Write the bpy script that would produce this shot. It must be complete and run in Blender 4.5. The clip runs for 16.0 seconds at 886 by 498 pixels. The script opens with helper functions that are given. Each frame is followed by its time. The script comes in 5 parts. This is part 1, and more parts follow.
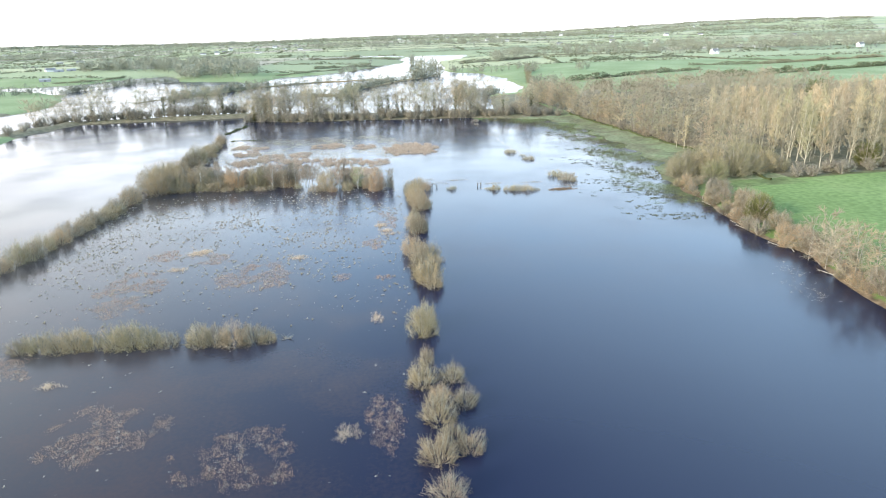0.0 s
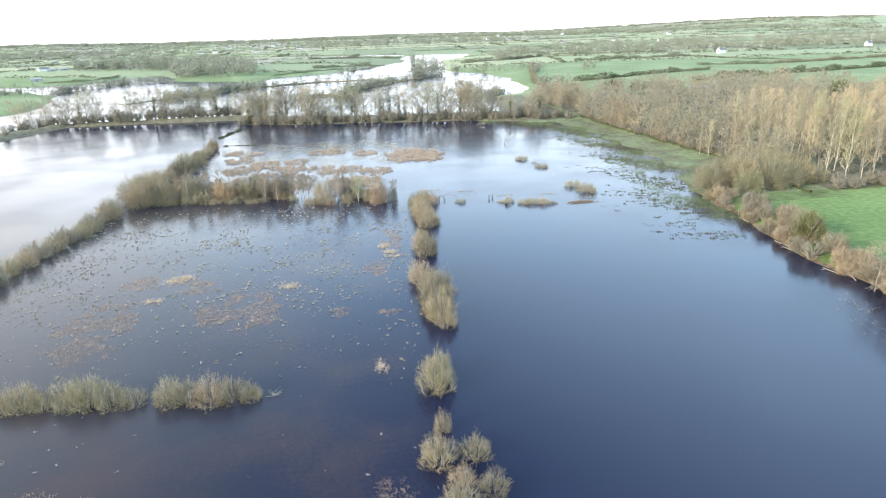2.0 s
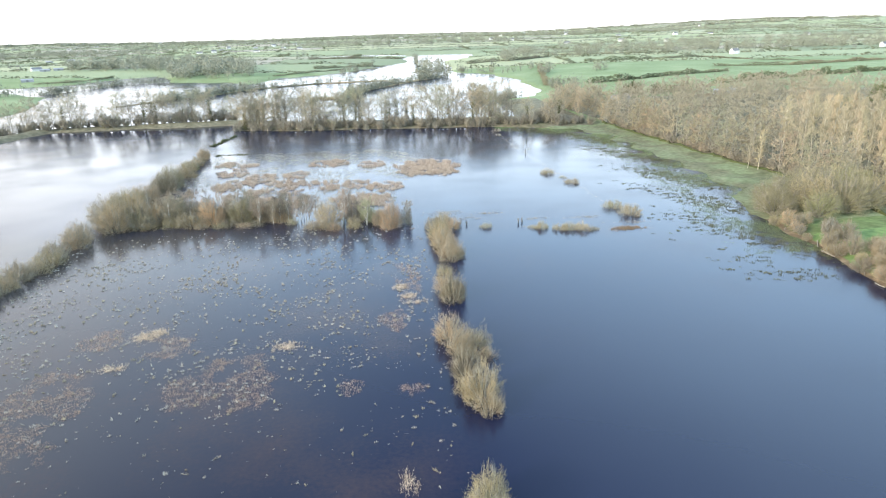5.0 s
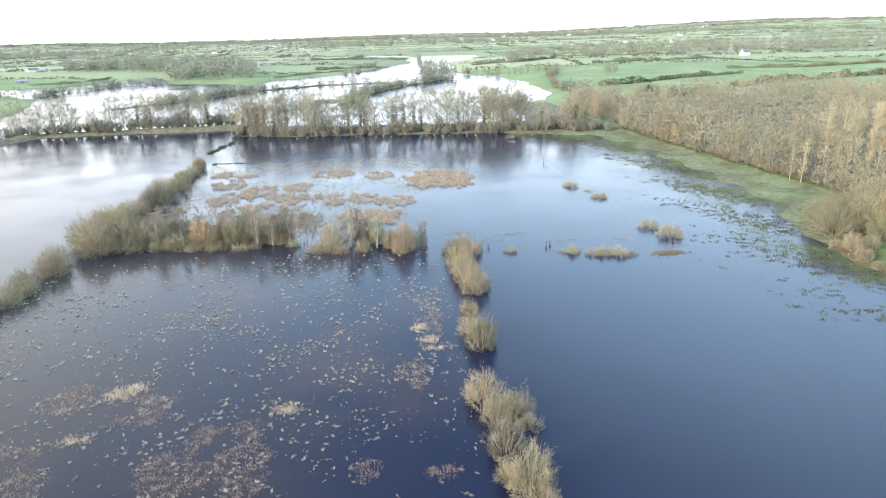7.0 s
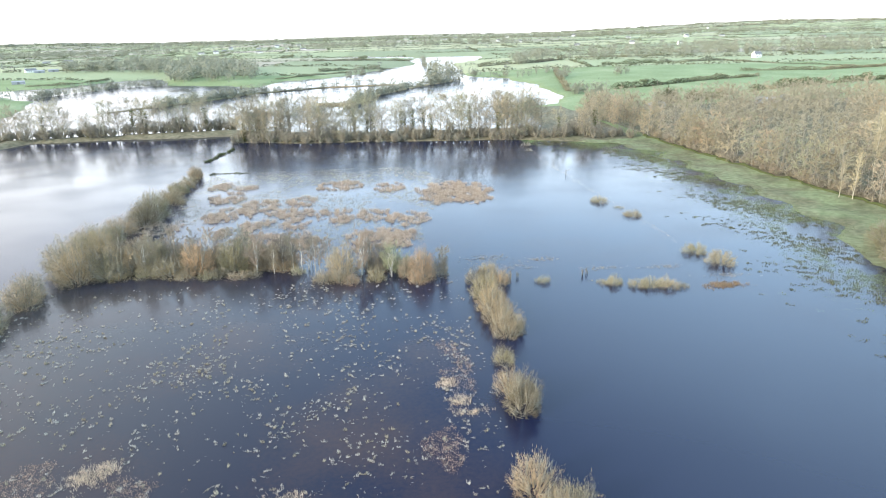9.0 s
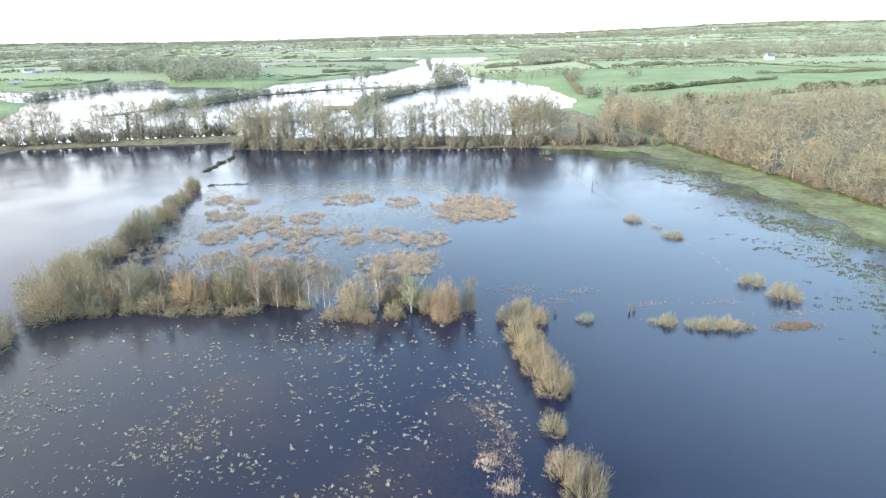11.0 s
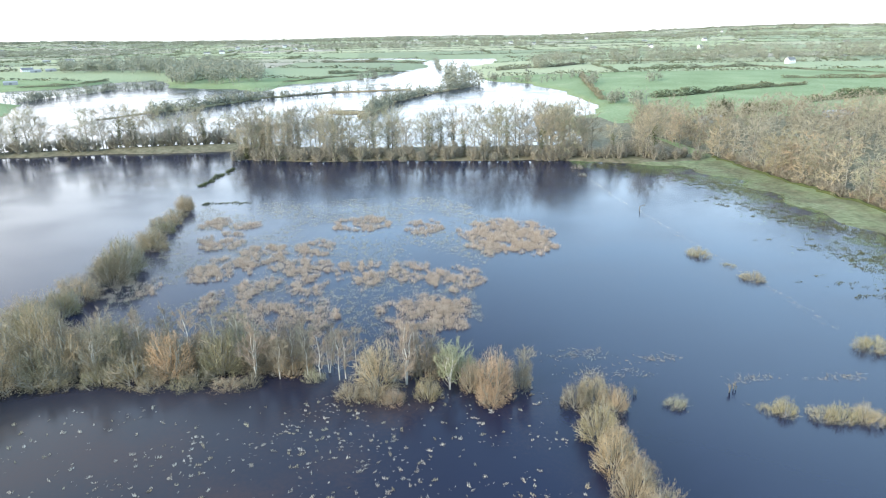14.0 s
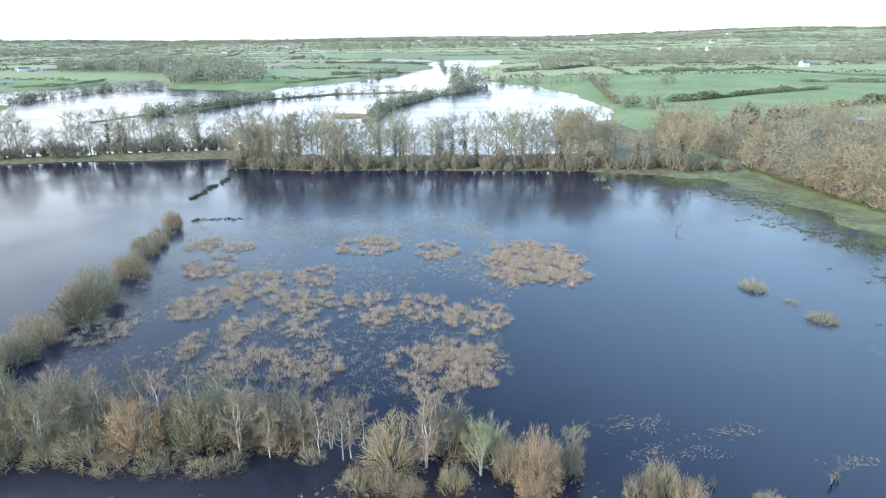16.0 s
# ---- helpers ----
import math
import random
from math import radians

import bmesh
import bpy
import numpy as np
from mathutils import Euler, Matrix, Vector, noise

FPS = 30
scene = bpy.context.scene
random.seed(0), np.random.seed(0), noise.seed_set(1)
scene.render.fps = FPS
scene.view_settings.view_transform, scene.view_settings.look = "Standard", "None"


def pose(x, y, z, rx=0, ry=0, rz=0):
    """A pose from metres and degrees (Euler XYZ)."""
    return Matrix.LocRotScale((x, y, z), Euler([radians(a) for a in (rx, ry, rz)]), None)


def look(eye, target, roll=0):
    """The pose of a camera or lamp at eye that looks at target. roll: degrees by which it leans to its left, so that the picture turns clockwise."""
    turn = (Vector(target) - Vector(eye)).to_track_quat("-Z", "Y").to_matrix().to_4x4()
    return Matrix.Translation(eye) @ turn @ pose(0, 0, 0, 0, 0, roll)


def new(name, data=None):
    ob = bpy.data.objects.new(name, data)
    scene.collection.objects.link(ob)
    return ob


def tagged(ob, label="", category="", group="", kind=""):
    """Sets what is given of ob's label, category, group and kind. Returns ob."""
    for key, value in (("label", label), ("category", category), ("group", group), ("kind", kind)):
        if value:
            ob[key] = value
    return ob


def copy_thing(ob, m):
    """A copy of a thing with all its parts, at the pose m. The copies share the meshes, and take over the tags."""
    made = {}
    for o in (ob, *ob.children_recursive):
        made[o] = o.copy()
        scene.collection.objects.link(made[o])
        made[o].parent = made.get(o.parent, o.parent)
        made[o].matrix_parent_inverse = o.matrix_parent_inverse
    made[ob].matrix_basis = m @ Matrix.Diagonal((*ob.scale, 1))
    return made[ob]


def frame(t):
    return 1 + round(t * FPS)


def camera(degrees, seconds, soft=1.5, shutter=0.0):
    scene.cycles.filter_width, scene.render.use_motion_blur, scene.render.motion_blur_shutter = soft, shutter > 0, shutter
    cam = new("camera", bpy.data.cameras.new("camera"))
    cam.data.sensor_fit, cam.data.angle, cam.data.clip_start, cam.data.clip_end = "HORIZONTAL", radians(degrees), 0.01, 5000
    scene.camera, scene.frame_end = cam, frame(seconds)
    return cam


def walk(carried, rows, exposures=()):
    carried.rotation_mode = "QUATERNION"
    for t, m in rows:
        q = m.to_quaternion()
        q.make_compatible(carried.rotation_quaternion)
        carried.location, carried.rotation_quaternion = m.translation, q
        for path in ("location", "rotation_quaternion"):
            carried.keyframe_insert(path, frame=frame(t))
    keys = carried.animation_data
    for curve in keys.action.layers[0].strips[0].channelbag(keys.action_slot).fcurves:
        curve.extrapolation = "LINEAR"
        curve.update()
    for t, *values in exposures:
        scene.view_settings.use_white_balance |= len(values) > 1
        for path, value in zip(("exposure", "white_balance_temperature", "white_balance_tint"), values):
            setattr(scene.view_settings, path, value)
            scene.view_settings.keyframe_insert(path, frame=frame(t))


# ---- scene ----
cam = camera(68, 16.0, soft=1.0)
PATH = [
    (0.0, (0.83, -3.38, 39.78), (9.914, 90.993, 7.988), -1.578),
    (1.0, (0.76, 4.36, 39.78), (9.881, 98.694, 7.875), -1.564),
    (2.0, (0.35, 12.00, 39.65), (9.496, 106.316, 7.680), -1.546),
    (3.0, (-0.26, 19.66, 39.47), (8.894, 113.959, 7.479), -1.523),
    (4.0, (-1.00, 27.35, 39.30), (8.152, 121.650, 7.321), -1.495),
    (5.0, (-1.81, 35.06, 39.19), (7.308, 129.374, 7.233), -1.459),
    (6.0, (-2.70, 42.76, 39.14), (6.376, 137.092, 7.222), -1.417),
    (7.0, (-3.65, 50.41, 39.16), (5.357, 144.760, 7.281), -1.366),
    (8.0, (-4.67, 57.96, 39.22), (4.251, 152.341, 7.392), -1.306),
    (9.0, (-5.74, 65.42, 39.32), (3.064, 159.821, 7.531), -1.236),
    (10.0, (-6.87, 72.78, 39.42), (1.811, 167.205, 7.673), -1.156),
    (11.0, (-8.02, 80.07, 39.50), (0.525, 174.529, 7.790), -1.064),
    (12.0, (-9.15, 87.37, 39.54), (-0.751, 181.850, 7.866), -0.960),
    (13.0, (-10.21, 94.74, 39.53), (-1.959, 189.247, 7.889), -0.843),
    (14.0, (-11.14, 102.28, 39.48), (-3.037, 196.804, 7.865), -0.712),
    (15.0, (-11.88, 110.05, 39.39), (-3.920, 204.602, 7.816), -0.567),
    (16.0, (-12.40, 118.12, 39.30), (-4.555, 212.698, 7.786), -0.406),
]
walk(cam, [(t, look(eye, target, roll)) for t, eye, target, roll in PATH], [(0.0, 1.37, 6660, 10), (9.0, 1.44, 6680, 10), (12.0, 1.46, 6580, 9), (14.0, 1.33, 6420, 8), (16.0, 1.13, 6180, 7)])

# ---- world, sun ----
SUN_AZ, SUN_EL = radians(-118), radians(19)      # azimuth from +y, towards +x
world = bpy.data.worlds.new("overcast_winter_sky")
scene.world = world
world.use_nodes = True
wn, wl = world.node_tree.nodes, world.node_tree.links
wn.clear()
w_out = wn.new("ShaderNodeOutputWorld")
w_bg = wn.new("ShaderNodeBackground")
w_sky = wn.new("ShaderNodeTexSky")
w_sky.sky_type, w_sky.sun_disc = "NISHITA", False
w_sky.sun_elevation, w_sky.sun_rotation = SUN_EL, SUN_AZ
w_sky.air_density, w_sky.dust_density, w_sky.ozone_density = 1.0, 1.0, 1.0
w_co = wn.new("ShaderNodeTexCoord")
w_sep = wn.new("ShaderNodeSeparateXYZ")
w_ramp = wn.new("ShaderNodeValToRGB")              # thin white haze that thickens towards the horizon
w_ramp.color_ramp.elements[0].position, w_ramp.color_ramp.elements[0].color = 0.0, (1, 1, 1, 1)
w_ramp.color_ramp.elements[1].position, w_ramp.color_ramp.elements[1].color = 1.0, (0.05, 0.05, 0.05, 1)
for at, amount in ((0.08, 0.97), (0.2, 0.68), (0.36, 0.33), (0.50, 0.18), (0.58, 0.02)):
    w_ramp.color_ramp.elements.new(at).color = (amount, amount, amount, 1)
w_mix = wn.new("ShaderNodeMix")
w_mix.data_type = "RGBA"
w_tone = wn.new("ShaderNodeValToRGB")               # white at the horizon, azure where the veil thins
w_tone.color_ramp.elements[0].position, w_tone.color_ramp.elements[0].color = 0.0, (0.44, 0.455, 0.47, 1)
w_tone.color_ramp.elements[1].position, w_tone.color_ramp.elements[1].color = 0.30, (0.49, 0.74, 1.0, 1)
w_tone.color_ramp.elements.new(0.08).color = (0.64, 0.70, 0.76, 1)
w_tone.color_ramp.elements.new(0.17).color = (0.70, 0.81, 0.92, 1)
w_pale = wn.new("ShaderNodeMix")
w_pale.data_type = "RGBA"
w_low = wn.new("ShaderNodeValToRGB")                # the western haze, duller low down
w_low.color_ramp.elements[0].position, w_low.color_ramp.elements[0].color = 0.0, (0.48, 0.49, 0.50, 1)
w_low.color_ramp.elements[1].position, w_low.color_ramp.elements[1].color = 0.14, (0.63, 0.65, 0.67, 1)
wl.new(w_low.outputs[0], w_pale.inputs[7])
w_gain = wn.new("ShaderNodeVectorMath")
w_gain.operation = "SCALE"
w_gain.inputs["Scale"].default_value = 12.0
wl.new(w_co.outputs["Generated"], w_sep.inputs[0])
wl.new(w_sep.outputs["Z"], w_ramp.inputs[0])
w_west = wn.new("ShaderNodeMapRange")                # the sunlit western sky is whiter
w_west.inputs[1].default_value, w_west.inputs[2].default_value = 0.25, -0.75
w_west.inputs[3].default_value, w_west.inputs[4].default_value = 0.0, 0.58
wl.new(w_sep.outputs["X"], w_west.inputs[0])
w_add = wn.new("ShaderNodeMath")
w_add.operation, w_add.use_clamp = "ADD", True
w_fade = wn.new("ShaderNodeMapRange")
w_fade.inputs[1].default_value, w_fade.inputs[2].default_value = 0.62, 0.08
wl.new(w_sep.outputs["Z"], w_fade.inputs[0])
w_mul = wn.new("ShaderNodeMath")
w_mul.operation = "MULTIPLY"
wl.new(w_west.outputs[0], w_mul.inputs[0])
wl.new(w_fade.outputs[0], w_mul.inputs[1])
wl.new(w_ramp.outputs[0], w_add.inputs[0])
wl.new(w_mul.outputs[0], w_add.inputs[1])
w_east = wn.new("ShaderNodeMapRange")                # and a thin veil hangs in the east
w_east.inputs[1].default_value, w_east.inputs[2].default_value = 0.06, 0.5
w_east.inputs[3].default_value, w_east.inputs[4].default_value = 0.0, 0.60
wl.new(w_sep.outputs["X"], w_east.inputs[0])
w_all = wn.new("ShaderNodeMath")
w_all.operation, w_all.use_clamp = "ADD", True
w_high = wn.new("ShaderNodeMapRange")                # it hangs above the clear strip
w_high.inputs[1].default_value, w_high.inputs[2].default_value = 0.20, 0.46
w_high.inputs[3].default_value = 0.1
wl.new(w_sep.outputs["Z"], w_high.inputs[0])
w_veil = wn.new("ShaderNodeMath")
w_veil.operation = "MULTIPLY"
wl.new(w_east.outputs[0], w_veil.inputs[0])
wl.new(w_high.outputs[0], w_veil.inputs[1])
wl.new(w_add.outputs[0], w_all.inputs[0])
wl.new(w_veil.outputs[0], w_all.inputs[1])
w_cloud = wn.new("ShaderNodeTexNoise")                # soft uneven cloud
w_cloud.inputs["Scale"].default_value, w_cloud.inputs["Detail"].default_value = 2.2, 4.0
w_flat = wn.new("ShaderNodeVectorMath")
w_flat.operation = "MULTIPLY"
w_flat.inputs[1].default_value = (1.0, 1.0, 2.2)
wl.new(w_co.outputs["Generated"], w_flat.inputs[0])
wl.new(w_flat.outputs[0], w_cloud.inputs["Vector"])
w_soft = wn.new("ShaderNodeMath")
w_soft.operation, w_soft.use_clamp = "MULTIPLY_ADD", True
w_soft.inputs[1].default_value = 0.38
w_lift = wn.new("ShaderNodeMath")
w_lift.operation = "SUBTRACT"
w_lift.inputs[1].default_value = 0.20
wl.new(w_all.outputs[0], w_lift.inputs[0])
wl.new(w_cloud.outputs[0], w_soft.inputs[0])
wl.new(w_lift.outputs[0], w_soft.inputs[2])
wl.new(w_soft.outputs[0], w_mix.inputs[0])
w_side = wn.new("ShaderNodeMapRange")
w_side.inputs[1].default_value, w_side.inputs[2].default_value = -0.05, -0.5
wl.new(w_sep.outputs["X"], w_side.inputs[0])
wl.new(w_sep.outputs["Z"], w_tone.inputs[0])
wl.new(w_sep.outputs["Z"], w_low.inputs[0])
wl.new(w_side.outputs[0], w_pale.inputs[0])
wl.new(w_tone.outputs[0], w_pale.inputs[6])
wl.new(w_pale.outputs[2], w_gain.inputs[0])
wl.new(w_gain.outputs[0], w_mix.inputs[7])
wl.new(w_sky.outputs[0], w_mix.inputs[6])
wl.new(w_mix.outputs[2], w_bg.inputs[0])
w_bg.inputs[1].default_value = 0.15
wl.new(w_bg.outputs[0], w_out.inputs[0])

sun_dir = Vector((math.sin(SUN_AZ) * math.cos(SUN_EL), math.cos(SUN_AZ) * math.cos(SUN_EL), math.sin(SUN_EL)))
sun = new("sun", bpy.data.lights.new("sun", "SUN"))
sun.data.energy, sun.data.angle, sun.data.color = 2.2, radians(2.0), (1.0, 0.93, 0.82)
sun.matrix_world = look(sun_dir * 300, (0, 0, 0))


# ---- materials ----
def material(name, rough=0.9):
    m = bpy.data.materials.new(name)
    m.use_nodes = True
    b = m.node_tree.nodes["Principled BSDF"]
    b.inputs["Roughness"].default_value = rough
    b.inputs["Specular IOR Level"].default_value = 0.25
    return m, m.node_tree.nodes, m.node_tree.links, b


def ramp(nodes, stops):
    r = nodes.new("ShaderNodeValToRGB")
    el = r.color_ramp.elements
    el[0].position, el[0].color = stops[0][0], (*stops[0][1], 1)
    el[1].position, el[1].color = stops[-1][0], (*stops[-1][1], 1)
    for p, c in stops[1:-1]:
        el.new(p).color = (*c, 1)
    return r


def noise_tex(nodes, links, scale, detail=4.0, coord=None):
    n = nodes.new("ShaderNodeTexNoise")
    n.inputs["Scale"].default_value, n.inputs["Detail"].default_value = scale, detail
    if coord:
        links.new(coord, n.inputs["Vector"])
    return n


def math_node(nodes, links, op, a, b=None, c=None):
    n = nodes.new("ShaderNodeMath")
    n.operation = op
    for k, v in enumerate((a, b, c)):
        if v is None:
            continue
        if isinstance(v, (int, float)):
            n.inputs[k].default_value = v
        else:
            links.new(v, n.inputs[k])
    return n.outputs[0]


def mix_col(nodes, links, fac, a, b, mode="MIX"):
    n = nodes.new("ShaderNodeMix")
    n.data_type, n.blend_type = "RGBA", mode
    for k, v in ((0, fac), (6, a), (7, b)):
        if isinstance(v, (int, float)):
            n.inputs[k].default_value = v
        elif isinstance(v, tuple):
            n.inputs[k].default_value = (*v, 1)
        else:
            links.new(v, n.inputs[k])
    return n.outputs[2]


def twig_material(name, dark, mid, light, size=0.5):
    """Bark and fine twigs: each plant has its own tone, with patches of lichen and new growth."""
    m, n, l, b = material(name)
    geo, info = n.new("ShaderNodeNewGeometry"), n.new("ShaderNodeObjectInfo")
    patch = noise_tex(n, l, size, 3.0, geo.outputs["Position"])
    f = math_node(n, l, "ADD", math_node(n, l, "MULTIPLY", geo.outputs["Random Per Island"], 0.30),
                  math_node(n, l, "MULTIPLY_ADD", patch.outputs[0], 0.56, 0.02))
    f = math_node(n, l, "ADD", f, math_node(n, l, "MULTIPLY", info.outputs["Random"], 0.25))
    r = ramp(n, [(0.15, dark), (0.55, mid), (0.95, light)])
    l.new(f, r.inputs[0])
    own = ramp(n, [(0.0, (0.64, 0.67, 0.66)), (0.25, (0.98, 0.96, 0.90)), (0.5, (0.84, 0.90, 0.74)), (0.75, (1.16, 1.03, 0.88)), (1.0, (0.82, 0.78, 0.76))])
    l.new(info.outputs["Random"], own.inputs[0])
    l.new(mix_col(n, l, 1.0, r.outputs[0], own.outputs[0], "MULTIPLY"), b.inputs["Base Color"])
    return m


WILLOW = twig_material("willow_twigs", (0.165, 0.130, 0.086), (0.315, 0.257, 0.175), (0.49, 0.42, 0.31), 1.1)
YELLOWWIL = twig_material("yellow_willow_twigs", (0.21, 0.17, 0.10), (0.375, 0.315, 0.195), (0.53, 0.47, 0.33), 1.1)
LICHEN = twig_material("lichened_twigs", (0.20, 0.20, 0.12), (0.31, 0.315, 0.205), (0.44, 0.44, 0.32), 1.0)
ALDER = twig_material("alder_twigs", (0.18, 0.145, 0.105), (0.31, 0.255, 0.187), (0.45, 0.39, 0.305), 0.6)
OSIER = twig_material("orange_osier_twigs", (0.22, 0.155, 0.095), (0.38, 0.28, 0.18), (0.52, 0.42, 0.30), 1.0)
ASH = twig_material("bare_tree_twigs", (0.195, 0.178, 0.13), (0.335, 0.31, 0.235), (0.48, 0.455, 0.36), 0.15)
POPLAR = twig_material("poplar_twigs", (0.27, 0.232, 0.16), (0.41, 0.362, 0.26), (0.56, 0.51, 0.39), 0.15)
SALLOW_TWIG = twig_material("sallow_twigs", (0.17, 0.155, 0.095), (0.30, 0.275, 0.175), (0.45, 0.415, 0.29), 0.6)
OLIVE = twig_material("olive_shrub_twigs", (0.12, 0.102, 0.068), (0.245, 0.21, 0.145), (0.41, 0.365, 0.275), 0.7)
# far woods and hedgerows: distance haze is put into these two paler greys
FARWOOD = twig_material("hazed_far_wood_twigs", (0.19, 0.19, 0.172), (0.265, 0.258, 0.235), (0.345, 0.333, 0.305), 0.03)
HEDGE = twig_material("hazed_hedgerow_foliage", (0.11, 0.12, 0.085), (0.17, 0.175, 0.13), (0.25, 0.245, 0.19), 0.05)
GREENHEDGE = twig_material("green_hedge_foliage", (0.085, 0.10, 0.062), (0.135, 0.155, 0.095), (0.21, 0.22, 0.145), 0.12)
BANK = twig_material("dead_bank_grass", (0.16, 0.135, 0.09), (0.25, 0.215, 0.145), (0.33, 0.30, 0.21), 0.3)
GORSE = twig_material("dark_evergreen_scrub", (0.03, 0.04, 0.018), (0.06, 0.075, 0.03), (0.12, 0.13, 0.06))
IVY = twig_material("ivy_leaves", (0.05, 0.065, 0.025), (0.105, 0.125, 0.05), (0.19, 0.205, 0.09))
REED = twig_material("dead_reed_stalks", (0.18, 0.148, 0.118), (0.355, 0.303, 0.25), (0.66, 0.605, 0.53), 0.9)
PALEREED = twig_material("bleached_reed_stalks", (0.27, 0.235, 0.19), (0.47, 0.42, 0.35), (0.70, 0.65, 0.57), 0.5)
DROWNED = twig_material("drowned_brown_grass", (0.18, 0.125, 0.105), (0.34, 0.255, 0.21), (0.56, 0.47, 0.40), 0.8)
GREYBIRCH = twig_material("grey_birch_twigs", (0.15, 0.125, 0.105), (0.25, 0.215, 0.18), (0.36, 0.325, 0.28), 0.5)
PALEGRASS = twig_material("bleached_grass", (0.38, 0.34, 0.30), (0.60, 0.555, 0.50), (0.80, 0.76, 0.70), 0.9)
GREENGRASS = twig_material("green_grass", (0.095, 0.15, 0.072), (0.135, 0.20, 0.10), (0.19, 0.25, 0.145), 0.2)
SEDGE = twig_material("green_sedge", (0.045, 0.058, 0.030), (0.085, 0.10, 0.052), (0.16, 0.17, 0.095), 0.2)
BRACKEN = twig_material("rusty_flotsam", (0.20, 0.135, 0.09), (0.33, 0.245, 0.165), (0.48, 0.39, 0.29), 0.5)


def bark_material(name, a, c):
    m, n, l, b = material(name)
    geo = n.new("ShaderNodeNewGeometry")
    t = noise_tex(n, l, 3.0, 6.0, geo.outputs["Position"])
    r = ramp(n, [(0.3, a), (0.7, c)])
    l.new(t.outputs[0], r.inputs[0])
    l.new(r.outputs[0], b.inputs["Base Color"])
    bump = n.new("ShaderNodeBump")
    bump.inputs["Strength"].default_value = 0.4
    l.new(t.outputs[0], bump.inputs["Height"])
    l.new(bump.outputs[0], b.inputs["Normal"])
    return m


BARK = bark_material("grey_bark", (0.15, 0.135, 0.10), (0.33, 0.30, 0.235))
WIL_BARK = bark_material("lichened_willow_bark", (0.17, 0.15, 0.105), (0.40, 0.365, 0.28))
PALE_BARK = bark_material("pale_birch_bark", (0.32, 0.30, 0.25), (0.62, 0.59, 0.52))
WOOD_BARK = bark_material("woodland_bark", (0.20, 0.18, 0.14), (0.42, 0.385, 0.315))
POP_BARK = bark_material("poplar_bark", (0.36, 0.32, 0.23), (0.62, 0.57, 0.45))
RENDERED = bark_material("white_render", (0.72, 0.71, 0.68), (0.82, 0.81, 0.78))
SLATE = bark_material("grey_slate", (0.12, 0.125, 0.13), (0.22, 0.225, 0.23))
GLASS_DARK = bark_material("window_pane", (0.03, 0.035, 0.04), (0.05, 0.055, 0.06))
STEEL = bark_material("weathered_shed_steel", (0.22, 0.23, 0.24), (0.38, 0.39, 0.40))
BLEACHED = bark_material("bleached_wood", (0.20, 0.175, 0.135), (0.46, 0.42, 0.35))
POST = bark_material("weathered_post_wood", (0.13, 0.11, 0.08), (0.27, 0.24, 0.19))


def water_material():
    m, n, l, b = material("flood_water", 0.07)
    b.inputs["IOR"].default_value = 1.333
    b.inputs["Specular IOR Level"].default_value = 0.5
    geo = n.new("ShaderNodeNewGeometry")
    pos = geo.outputs["Position"]
    sep = n.new("ShaderNodeSeparateXYZ")
    l.new(pos, sep.inputs[0])
    # drowned brown vegetation just under the surface of the western field
    big = noise_tex(n, l, 0.055, 3.0, pos)
    fine = noise_tex(n, l, 1.9, 9.0, pos)
    fine.inputs["Roughness"].default_value = 0.7
    s = math_node(n, l, "ADD", math_node(n, l, "MULTIPLY", big.outputs[0], 0.72), math_node(n, l, "MULTIPLY", fine.outputs[0], 0.35))
    weed = ramp(n, [(0.50, (0, 0, 0)), (0.74, (1, 1, 1))])
    l.new(s, weed.inputs[0])
    west = n.new("ShaderNodeMapRange")
    west.inputs[1].default_value, west.inputs[2].default_value = 9.0, -2.0
    l.new(sep.outputs["X"], west.inputs[0])
    west = west.outputs[0]
    near = n.new("ShaderNodeMapRange")
    near.inputs[1].default_value, near.inputs[2].default_value = 178.0, 166.0
    l.new(sep.outputs["Y"], near.inputs[0])
    near = near.outputs[0]
    f = math_node(n, l, "MULTIPLY", math_node(n, l, "MULTIPLY", weed.outputs[0], west), math_node(n, l, "MULTIPLY", near, 0.85))
    deep = (0.0078, 0.0115, 0.033)
    # shallow mud greys the west; some pale sky reflection is coloured in too
    muddy_and_sky = n.new("ShaderNodeMapRange")
    muddy_and_sky.inputs[1].default_value, muddy_and_sky.inputs[2].default_value = 4.0, -46.0
    l.new(sep.outputs["X"], muddy_and_sky.inputs[0])
    silt_and_sky = mix_col(n, l, math_node(n, l, "MULTIPLY", muddy_and_sky.outputs[0], near), deep, (0.043, 0.041, 0.043))
    l.new(mix_col(n, l, f, silt_and_sky, (0.060, 0.040, 0.036)), b.inputs["Base Color"])
    rip = noise_tex(n, l, 1.6, 3.0, pos)
    swell = noise_tex(n, l, 0.05, 2.0, pos)
    rr = ramp(n, [(0.35, (0.11, 0.11, 0.11)), (0.68, (0.23, 0.23, 0.23))])
    l.new(swell.outputs[0], rr.inputs[0])
    l.new(rr.outputs[0], b.inputs["Roughness"])
    bump = n.new("ShaderNodeBump")
    bump.inputs["Strength"].default_value, bump.inputs["Distance"].default_value = 0.16, 0.02
    l.new(rip.outputs[0], bump.inputs["Height"])
    l.new(bump.outputs[0], b.inputs["Normal"])
    return m


# far fields lie in bowed rows, split crosswise; hedges follow the same lines
ROW, SPAN, BOW_V, BOW_U = 118.0, 205.0, 42.0, 30.0


def row_y(k, x):
    return 700 + k * ROW - BOW_V * math.sin(x / 420 + 0.7)


